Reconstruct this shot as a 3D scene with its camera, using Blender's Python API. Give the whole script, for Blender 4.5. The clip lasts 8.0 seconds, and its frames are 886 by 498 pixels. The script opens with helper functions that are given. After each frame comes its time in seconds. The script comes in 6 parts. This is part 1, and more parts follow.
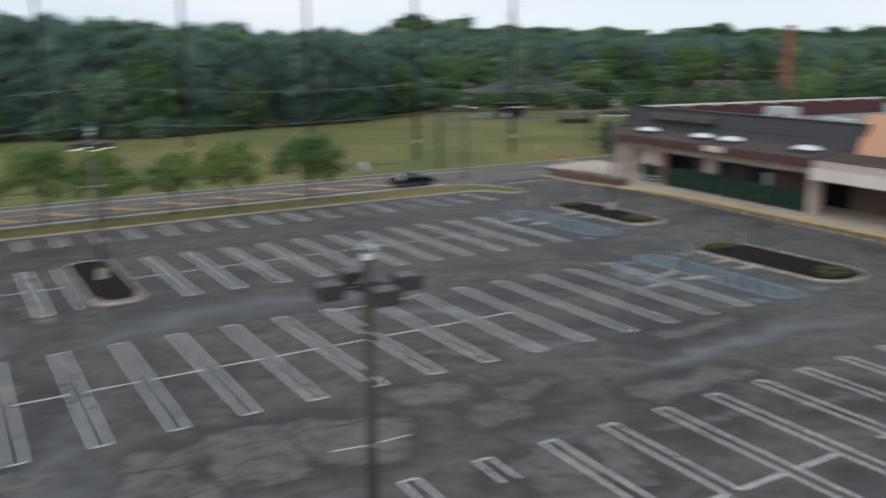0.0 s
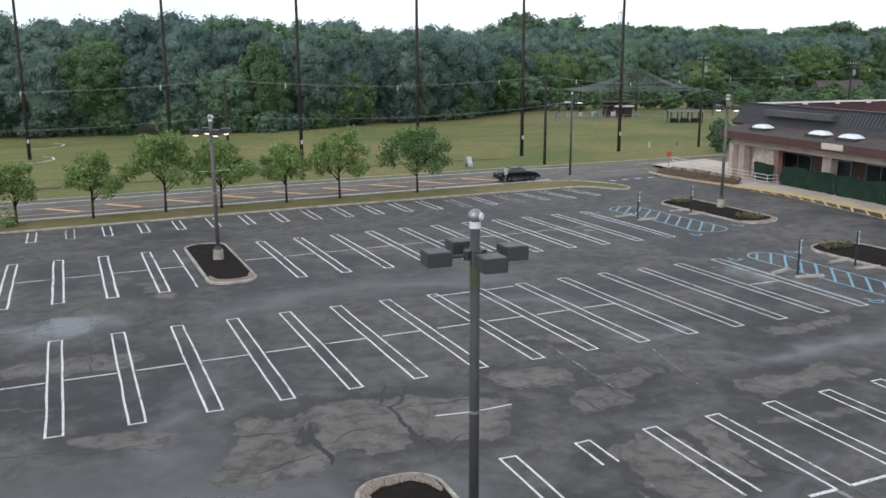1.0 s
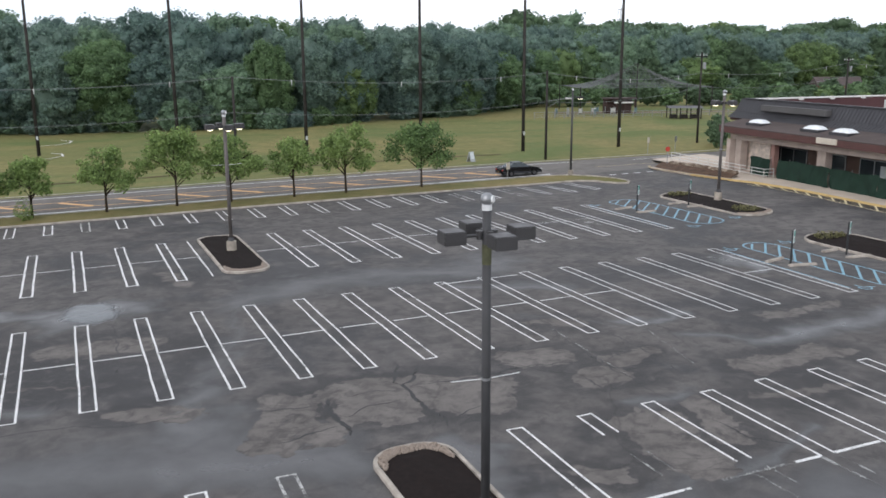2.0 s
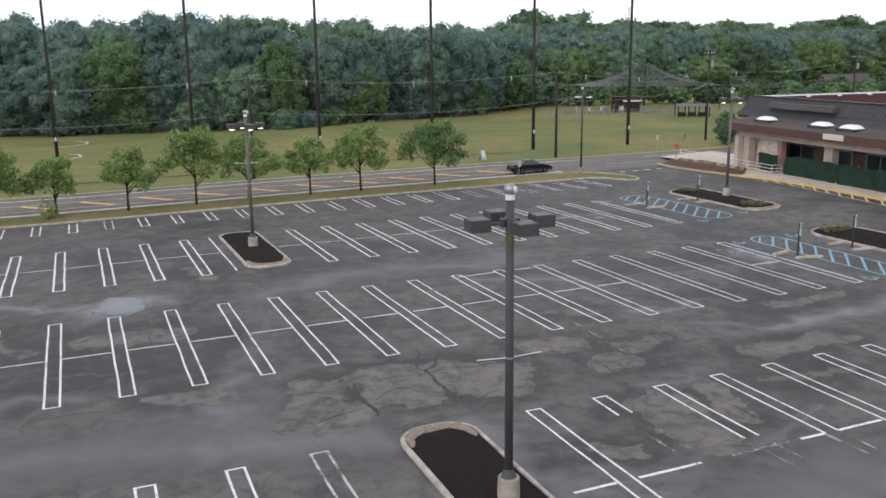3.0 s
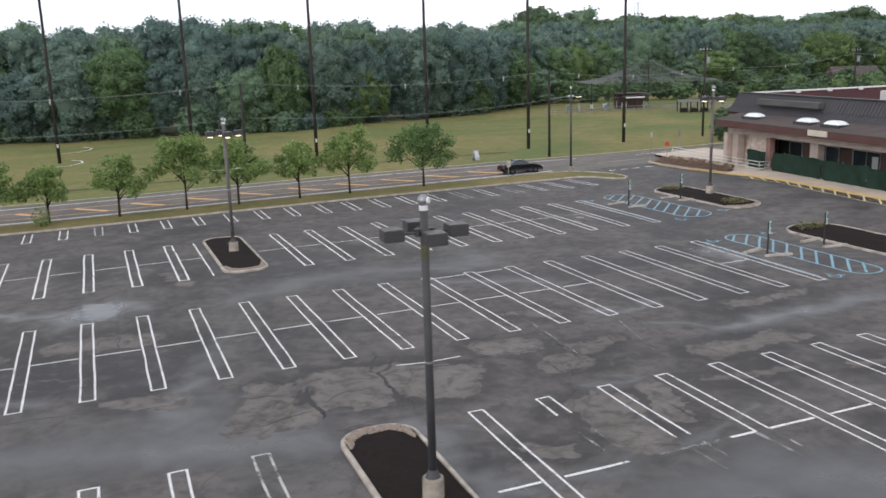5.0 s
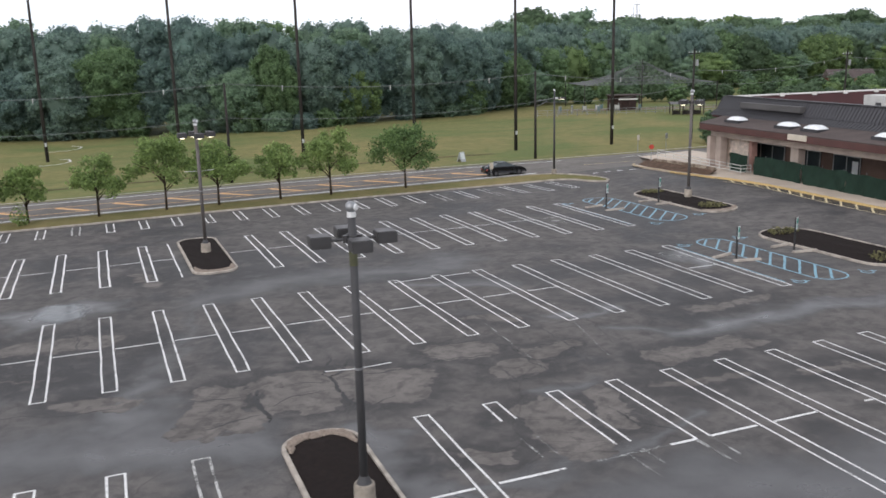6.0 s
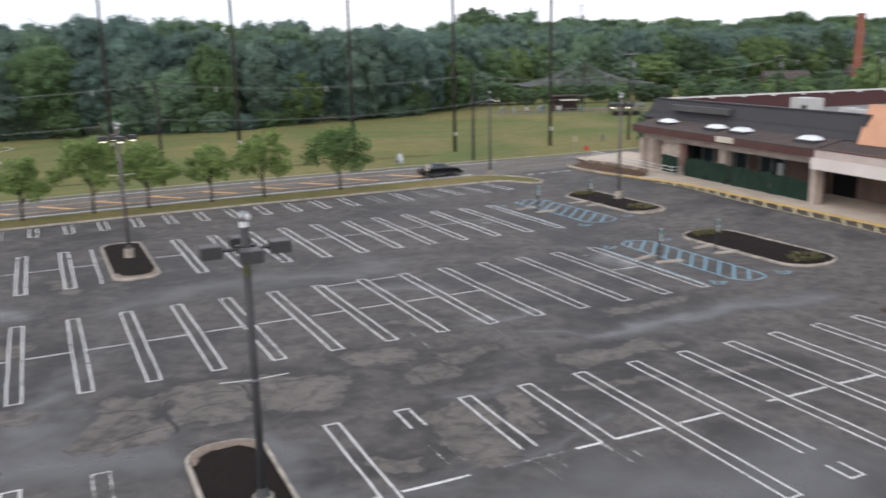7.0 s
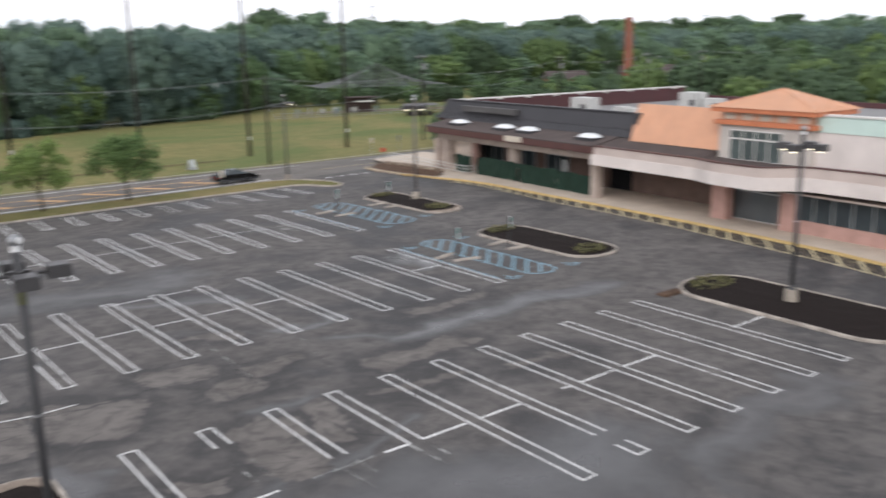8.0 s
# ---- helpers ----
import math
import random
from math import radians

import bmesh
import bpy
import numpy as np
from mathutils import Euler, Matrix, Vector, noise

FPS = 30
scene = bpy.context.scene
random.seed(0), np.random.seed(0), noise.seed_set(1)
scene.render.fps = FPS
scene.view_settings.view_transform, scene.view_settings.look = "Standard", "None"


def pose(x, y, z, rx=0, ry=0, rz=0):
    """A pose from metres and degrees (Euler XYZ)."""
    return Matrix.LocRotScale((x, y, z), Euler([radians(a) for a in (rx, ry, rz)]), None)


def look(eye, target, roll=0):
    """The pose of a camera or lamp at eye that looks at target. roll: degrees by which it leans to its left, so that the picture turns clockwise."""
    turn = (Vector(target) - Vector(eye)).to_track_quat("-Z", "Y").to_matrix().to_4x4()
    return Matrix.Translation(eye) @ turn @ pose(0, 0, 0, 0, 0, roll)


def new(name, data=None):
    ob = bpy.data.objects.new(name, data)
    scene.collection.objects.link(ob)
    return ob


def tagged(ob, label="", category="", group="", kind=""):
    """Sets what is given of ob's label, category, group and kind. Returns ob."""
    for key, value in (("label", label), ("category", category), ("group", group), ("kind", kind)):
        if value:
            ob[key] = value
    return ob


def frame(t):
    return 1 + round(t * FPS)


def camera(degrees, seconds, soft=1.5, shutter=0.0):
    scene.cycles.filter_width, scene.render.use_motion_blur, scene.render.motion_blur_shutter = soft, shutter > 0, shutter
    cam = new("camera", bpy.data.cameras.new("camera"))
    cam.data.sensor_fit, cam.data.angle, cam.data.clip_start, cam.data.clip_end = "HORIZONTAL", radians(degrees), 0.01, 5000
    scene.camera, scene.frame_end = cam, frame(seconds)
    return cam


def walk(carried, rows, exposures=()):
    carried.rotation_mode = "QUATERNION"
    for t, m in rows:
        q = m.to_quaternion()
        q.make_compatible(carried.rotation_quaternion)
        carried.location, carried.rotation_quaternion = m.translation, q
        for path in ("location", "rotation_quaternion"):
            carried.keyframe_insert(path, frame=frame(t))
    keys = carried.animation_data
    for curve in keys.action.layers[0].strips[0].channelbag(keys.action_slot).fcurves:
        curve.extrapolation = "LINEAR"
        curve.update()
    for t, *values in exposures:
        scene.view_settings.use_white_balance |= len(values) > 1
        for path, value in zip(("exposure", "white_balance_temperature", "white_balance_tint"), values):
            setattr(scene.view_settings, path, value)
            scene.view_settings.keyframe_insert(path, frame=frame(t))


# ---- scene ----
# ---- camera and its flight ----
cam = camera(53.8, 8.0, soft=1.6, shutter=0.6)
PATH = [
    (0, (7.405, -30.827, 13.397), (8.383, -29.138, 12.959), -0.3),
    (0.1, (7.316, -30.793, 13.293), (8.189, -29.048, 12.852), -0.2),
    (0.2, (7.378, -30.842, 13.197), (8.201, -29.073, 12.754), -0.3),
    (0.3, (7.358, -30.865, 13.055), (8.164, -29.089, 12.613), -0.4),
    (0.5, (7.244, -30.898, 12.918), (8.039, -29.116, 12.479), -0.3),
    (1, (7.072, -31.196, 12.772), (7.843, -29.402, 12.337), -0.2),
    (2.5, (5.225, -33.713, 12.79), (5.994, -31.92, 12.347), -0.4),
    (3, (4.825, -34.22, 12.81), (5.578, -32.421, 12.369), -0.7),
    (3.5, (4.859, -34.631, 12.869), (5.593, -32.824, 12.428), -1.2),
    (4, (5.341, -35.083, 12.98), (6.061, -33.27, 12.539), -1.7),
    (4.5, (6.179, -35.588, 13.154), (6.895, -33.774, 12.71), -1.8),
    (6, (9.093, -36.764, 13.4), (9.804, -34.949, 12.954), -1.4),
    (6.5, (10.005, -37.084, 13.512), (10.715, -35.268, 13.065), -1.2),
    (6.8, (10.555, -37.155, 13.499), (11.291, -35.35, 13.053), -1.2),
    (7, (10.612, -37.263, 13.616), (11.425, -35.492, 13.166), -1.1),
    (7.5, (10.77, -37.219, 13.673), (11.761, -35.541, 13.221), -1.0),
    (7.8, (10.875, -37.246, 13.713), (11.961, -35.629, 13.259), -1.0),
    (8, (10.785, -37.296, 13.855), (11.979, -35.759, 13.398), -1.0),
]
walk(cam, [(t, look(eye, target, roll)) for t, eye, target, roll in PATH], [(0.0, -0.34, 6250, 5), (0.3, -0.17, 6190, 5), (0.6, -0.10, 6160, 5), (1.2, 0.11, 6160, 7), (2.4, 0.14, 6370, 10.5), (7.2, 0.13, 6470, 11.5), (7.6, 0.15, 6490, 11.5), (8.0, 0.20, 6530, 11.5)])

# ---- overcast sky and one very soft sun ----
world = bpy.data.worlds.new("world")
scene.world = world
world.use_nodes = True
wn, wl = world.node_tree.nodes, world.node_tree.links
wn.clear()
SUN_ELEV, SUN_AZ = radians(34), radians(240)
sky = wn.new("ShaderNodeTexSky")
sky.sky_type = 'NISHITA'
sky.sun_disc = False
sky.sun_elevation, sky.sun_rotation = SUN_ELEV, SUN_AZ
sky.dust_density, sky.air_density, sky.ozone_density = 4.0, 1.0, 1.0
grey = wn.new("ShaderNodeHueSaturation")
grey.inputs["Saturation"].default_value = 0.22
wl.new(sky.outputs[0], grey.inputs["Color"])
wtc = wn.new("ShaderNodeTexCoord")
wmap = wn.new("ShaderNodeMapping")
wmap.inputs["Scale"].default_value = (1.0, 1.0, 5.0)
wl.new(wtc.outputs["Generated"], wmap.inputs[0])
wnoise = wn.new("ShaderNodeTexNoise")
wnoise.inputs["Scale"].default_value, wnoise.inputs["Detail"].default_value = 2.2, 6
wl.new(wmap.outputs[0], wnoise.inputs["Vector"])
wramp = wn.new("ShaderNodeValToRGB")
wramp.color_ramp.elements[0].position, wramp.color_ramp.elements[0].color = 0.35, (9.3, 10.0, 10.9, 1)
wramp.color_ramp.elements[1].position, wramp.color_ramp.elements[1].color = 0.62, (11.0, 11.05, 11.7, 1)
wl.new(wnoise.outputs["Fac"], wramp.inputs[0])
wmix = wn.new("ShaderNodeMix")
wmix.data_type = 'RGBA'
wmix.inputs[0].default_value = 0.82
wl.new(grey.outputs[0], wmix.inputs[6])
wl.new(wramp.outputs[0], wmix.inputs[7])
wsep = wn.new("ShaderNodeSeparateXYZ")
wl.new(wtc.outputs["Generated"], wsep.inputs[0])
wlow = wn.new("ShaderNodeMapRange")
wlow.inputs["From Min"].default_value, wlow.inputs["From Max"].default_value = 0.0, 0.45
wlow.inputs["To Min"].default_value, wlow.inputs["To Max"].default_value = 0.126, 0.094
wl.new(wsep.outputs["Z"], wlow.inputs["Value"])
wbg = wn.new("ShaderNodeBackground")
wl.new(wlow.outputs[0], wbg.inputs["Strength"])
wl.new(wmix.outputs[2], wbg.inputs["Color"])
wout = wn.new("ShaderNodeOutputWorld")
wl.new(wbg.outputs[0], wout.inputs[0])
sun_data = bpy.data.lights.new("sun", 'SUN')
sun_data.energy, sun_data.angle, sun_data.color = 0.95, radians(45), (1.0, 0.93, 0.90)
sun = new("sun", sun_data)
sun.matrix_world = look((0, 0, 0), (-math.sin(SUN_AZ) * math.cos(SUN_ELEV), -math.cos(SUN_AZ) * math.cos(SUN_ELEV), -math.sin(SUN_ELEV)))

# ---- mesh and material helpers ----


def smooth(v):
    v = max(0.0, min(1.0, v))
    return v * v * (3 - 2 * v)


def gz(x, y):
    """Height of the gently draining ground."""
    far = smooth((y - 15) / 30)
    return (0.005 * (max(0, min(60, x)) - 28) - 0.42 * far * (1 - smooth((x - 50) / 16)) - 0.15 * far * smooth((30 - x) / 30)
            + 0.22 * smooth((x - 48) / 18) * (1 - smooth((y - 38) / 15)) - 0.5 * smooth((y - 40) / 14) * smooth((x - 50) / 16))


def link_mesh(name, verts, faces, material=None):
    me = bpy.data.meshes.new(name)
    me.from_pydata([tuple(v) for v in verts], [], [tuple(f) for f in faces])
    me.update()
    if material:
        me.materials.append(material)
    return me


def array_mesh(name, verts, quads, material):
    """A mesh from numpy arrays: n x 3 corners and m x 4 faces."""
    me = bpy.data.meshes.new(name)
    me.vertices.add(len(verts))
    me.vertices.foreach_set("co", np.asarray(verts, dtype=np.float32).ravel())
    me.loops.add(quads.size)
    me.loops.foreach_set("vertex_index", np.asarray(quads, dtype=np.int32).ravel())
    me.polygons.add(len(quads))
    me.polygons.foreach_set("loop_start", np.arange(0, quads.size, 4, dtype=np.int32))
    me.polygons.foreach_set("loop_total", np.full(len(quads), 4, dtype=np.int32))
    me.update(calc_edges=True)
    me.materials.append(material)
    return me


def put(ob, parent=None, m=None):
    if parent is not None:
        ob.parent = parent
    if m is not None:
        ob.matrix_basis = m
    return ob


def part(name, bm, material, parent=None, label="", m=None, bevel=0.0, shade=False):
    """One mesh object from a bmesh, under a thing or a part."""
    if bevel > 0:
        bmesh.ops.bevel(bm, geom=[e for e in bm.edges if len(e.link_faces) == 2 and e.calc_face_angle(0) > 0.5], offset=bevel, segments=2, affect='EDGES', clamp_overlap=True)
    me = bpy.data.meshes.new(name)
    bm.to_mesh(me)
    bm.free()
    me.materials.append(material)
    if shade:
        me.polygons.foreach_set("use_smooth", [True] * len(me.polygons))
    ob = new(name, me)
    if label:
        tagged(ob, label)
    return put(ob, parent, m)


def empty(name, m, label, category, group="", kind=""):
    ob = new(name)
    ob.empty_display_size = 0.3
    ob.matrix_basis = m
    return tagged(ob, label, category, group, kind)


def box(bm, x0, x1, y0, y1, z0, z1, m=None):
    r = bmesh.ops.create_cube(bm, size=1)
    t = Matrix.Translation(((x0 + x1) / 2, (y0 + y1) / 2, (z0 + z1) / 2)) @ Matrix.Diagonal((x1 - x0, y1 - y0, z1 - z0, 1))
    bmesh.ops.transform(bm, matrix=(m @ t) if m else t, verts=r["verts"])
    return bm


def cyl(bm, a, b, r0, r1=None, n=12, caps=True):
    """A tapered round bar from a to b."""
    a, b = Vector(a), Vector(b)
    r1 = r0 if r1 is None else r1
    d = b - a
    r = bmesh.ops.create_cone(bm, cap_ends=caps, segments=n, radius1=r0, radius2=r1, depth=d.length)
    q = d.to_track_quat('Z', 'Y').to_matrix().to_4x4()
    bmesh.ops.transform(bm, matrix=Matrix.Translation((a + b) / 2) @ q, verts=r["verts"])
    return bm


def boxed(x0, x1, y0, y1, z0, z1):
    return box(bmesh.new(), x0, x1, y0, y1, z0, z1)


def bar(a, b, r0, r1=None, n=12):
    return cyl(bmesh.new(), a, b, r0, r1, n)


def ribbon(bm, pts, width, lift, follow=True):
    """A flat painted band along points of the plan, laid on the ground."""
    rows = []
    dense = []
    for (x0, y0), (x1, y1) in zip(pts, pts[1:]):
        n = max(1, int(math.hypot(x1 - x0, y1 - y0) / 0.8))
        dense += [(x0 + (x1 - x0) * i / n, y0 + (y1 - y0) * i / n) for i in range(n)]
    dense.append(pts[-1])
    for i, (x, y) in enumerate(dense):
        ax, ay = dense[max(0, i - 1)]
        bx, by = dense[min(len(dense) - 1, i + 1)]
        l = math.hypot(bx - ax, by - ay) or 1
        nx, ny = -(by - ay) / l * width / 2, (bx - ax) / l * width / 2
        wx, wy = 0.035 * noise.noise((x * 0.8, y * 0.45, 3.0)), 0.035 * noise.noise((x * 0.45, y * 0.8, 8.0))
        thick = 1.0 + 0.22 * noise.noise((x * 1.7, y * 1.7, 5.0))
        rows.append([bm.verts.new((x + wx + s * nx * thick, y + wy + s * ny * thick, gz(x + s * nx, y + s * ny) + lift)) for s in (-1, 1)])
    for p, q in zip(rows, rows[1:]):
        bm.faces.new((p[0], q[0], q[1], p[1]))
    return bm


def sheet(name, xs, ys, lift, material, z=None):
    """A ground sheet over a grid of the plan."""
    zf = z or gz
    verts = [(x, y, zf(x, y) + lift) for y in ys for x in xs]
    n = len(xs)
    faces = [(j * n + i, j * n + i + 1, (j + 1) * n + i + 1, (j + 1) * n + i) for j in range(len(ys) - 1) for i in range(n - 1)]
    me = link_mesh(name, verts, faces, material)
    me.polygons.foreach_set("use_smooth", [True] * len(me.polygons))
    return new(name, me)


def steps(a, b, d):
    n = max(1, round((b - a) / d))
    return [a + (b - a) * i / n for i in range(n + 1)]

# ---- materials ----


class Nodes:
    """Short hand for one node material."""

    def __init__(self, name):
        self.mat = bpy.data.materials.new(name)
        self.mat.use_nodes = True
        self.n, self.l = self.mat.node_tree.nodes, self.mat.node_tree.links
        self.n.clear()
        self.out = self.n.new("ShaderNodeOutputMaterial")
        self.bsdf = self.n.new("ShaderNodeBsdfPrincipled")
        self.l.new(self.bsdf.outputs[0], self.out.inputs[0])
        self.where = None

    def pos(self):
        if self.where is None:
            g = self.n.new("ShaderNodeNewGeometry")
            self.where = g.outputs["Position"]
        return self.where

    def local(self):
        return self.n.new("ShaderNodeTexCoord").outputs["Object"]

    def scaled(self, src, sx, sy, sz):
        m = self.n.new("ShaderNodeMapping")
        m.inputs["Scale"].default_value = (sx, sy, sz)
        self.l.new(src, m.inputs[0])
        return m.outputs[0]

    def noise(self, scale, detail=4, rough=0.55, distort=0.0, src=None):
        t = self.n.new("ShaderNodeTexNoise")
        t.inputs["Scale"].default_value, t.inputs["Detail"].default_value = scale, detail
        t.inputs["Roughness"].default_value, t.inputs["Distortion"].default_value = rough, distort
        self.l.new(src or self.pos(), t.inputs["Vector"])
        return t.outputs["Fac"]

    def ramp(self, fac, *stops):
        r = self.n.new("ShaderNodeValToRGB")
        e = r.color_ramp.elements
        while len(e) < len(stops):
            e.new(0.5)
        for el, (p, c) in zip(e, stops):
            el.position = p
            el.color = (c, c, c, 1) if isinstance(c, (int, float)) else (*c, 1)
        self.l.new(fac, r.inputs[0])
        return r.outputs[0]

    def mix(self, fac, a, b, mode='MIX'):
        m = self.n.new("ShaderNodeMix")
        m.data_type, m.blend_type = 'RGBA', mode
        for sock, v in ((m.inputs[0], fac), (m.inputs[6], a), (m.inputs[7], b)):
            if isinstance(v, (int, float)):
                sock.default_value = v if sock == m.inputs[0] else (v, v, v, 1)
            elif isinstance(v, tuple):
                sock.default_value = (*v, 1)
            else:
                self.l.new(v, sock)
        return m.outputs[2]

    def math(self, op, a, b=0.0):
        m = self.n.new("ShaderNodeMath")
        m.operation = op
        for i, v in enumerate((a, b)):
            if isinstance(v, (int, float)):
                m.inputs[i].default_value = v
            else:
                self.l.new(v, m.inputs[i])
        return m.outputs[0]

    def crack(self, scale, width, warp=0.6, src=None):
        """1 on a net of thin wandering cracks, 0 beside them."""
        w = self.n.new("ShaderNodeTexNoise")
        w.inputs["Scale"].default_value, w.inputs["Detail"].default_value = scale * 2.5, 5
        self.l.new(src or self.pos(), w.inputs["Vector"])
        add = self.n.new("ShaderNodeVectorMath")
        add.operation = 'MULTIPLY_ADD'
        self.l.new(w.outputs["Color"], add.inputs[0])
        add.inputs[1].default_value = (warp / scale,) * 3
        self.l.new(src or self.pos(), add.inputs[2])
        v = self.n.new("ShaderNodeTexVoronoi")
        v.feature = 'DISTANCE_TO_EDGE'
        v.inputs["Scale"].default_value = scale
        self.l.new(add.outputs[0], v.inputs["Vector"])
        return self.ramp(v.outputs["Distance"], (0.0, 1.0), (width, 0.0))

    def warped(self, src, scale, amount, detail=3):
        """A place pushed about by a noise, so that shapes drawn on it have wandering edges."""
        w = self.n.new("ShaderNodeTexNoise")
        w.inputs["Scale"].default_value, w.inputs["Detail"].default_value = scale, detail
        self.l.new(self.pos(), w.inputs["Vector"])
        mid = self.vec('SUBTRACT', w.outputs["Color"], (0.5, 0.5, 0.5))
        big = self.vec('MULTIPLY', mid, (amount * 2, amount * 2, 0.0))
        return self.vec('ADD', src, big)

    def vec(self, op, a, b=(0.0, 0.0, 0.0), out="Vector"):
        m = self.n.new("ShaderNodeVectorMath")
        m.operation = op
        for i, v in enumerate((a, b)):
            if isinstance(v, tuple):
                m.inputs[i].default_value = v
            else:
                self.l.new(v, m.inputs[i])
        return m.outputs[out]

    def reach(self, where, a, b):
        """Distance in plan from a place to the run between two points."""
        dx, dy = b[0] - a[0], b[1] - a[1]
        flat = self.vec('MULTIPLY', self.vec('SUBTRACT', where, (a[0], a[1], 0.0)), (1.0, 1.0, 0.0))
        span = max(1e-4, dx * dx + dy * dy)
        along = self.vec('DOT_PRODUCT', flat, (dx / span, dy / span, 0.0), "Value")
        m = self.n.new("ShaderNodeClamp")
        self.l.new(along, m.inputs[0])
        foot = self.n.new("ShaderNodeVectorMath")
        foot.operation = 'SCALE'
        foot.inputs[0].default_value = (dx, dy, 0.0)
        self.l.new(m.outputs[0], foot.inputs["Scale"])
        return self.vec('LENGTH', self.vec('SUBTRACT', flat, foot.outputs[0]), (0.0, 0.0, 0.0), "Value")

    def bump(self, height, strength, distance=0.02):
        b = self.n.new("ShaderNodeBump")
        b.inputs["Strength"].default_value, b.inputs["Distance"].default_value = strength, distance
        self.l.new(height, b.inputs["Height"])
        self.l.new(b.outputs[0], self.bsdf.inputs["Normal"])
        return self

    def set(self, **kw):
        for k, v in kw.items():
            sock = self.bsdf.inputs[k.replace("_", " ")]
            if isinstance(v, (int, float)):
                sock.default_value = v
            elif isinstance(v, tuple):
                sock.default_value = (*v, 1)
            else:
                self.l.new(v, sock)
        return self


def plain(name, color, rough=0.6, metal=0.0, vary=0.18, scale=3.0, bump=0.15, fine=40.0):
    """A painted or bare surface with stains at one scale and grain at another."""
    s = Nodes(name)
    a = s.noise(scale, 5)
    b = s.noise(fine, 3)
    dark = tuple(c * (1 - vary) for c in color)
    light = tuple(min(1, c * (1 + vary)) for c in color)
    c = s.mix(s.ramp(a, (0.3, 0.0), (0.7, 1.0)), dark, light)
    c = s.mix(s.ramp(b, (0.35, 0.35), (0.65, 0.0)), c, tuple(x * 0.75 for x in color))
    s.set(Base_Color=c, Metallic=metal, Specular_IOR_Level=0.12 if rough > 0.8 else 0.5, Roughness=s.ramp(a, (0.3, max(0.05, rough - 0.1)), (0.7, min(1, rough + 0.1))))
    s.bump(b, bump, 0.01)
    return s.mat


def rubble(name, dark, light):
    """Rough stone, each piece with a shade of its own."""
    s = Nodes(name)
    own = s.n.new("ShaderNodeObjectInfo").outputs["Random"]
    c = s.mix(s.ramp(own, (0.1, 0.0), (0.9, 1.0)), dark, light)
    c = s.mix(s.ramp(s.noise(5, 5), (0.35, 0.6), (0.6, 0.0)), c, tuple(x * 0.5 for x in dark))
    s.set(Base_Color=c, Roughness=0.9, Specular_IOR_Level=0.2)
    s.bump(s.noise(18, 4), 0.6, 0.02)
    return s.mat


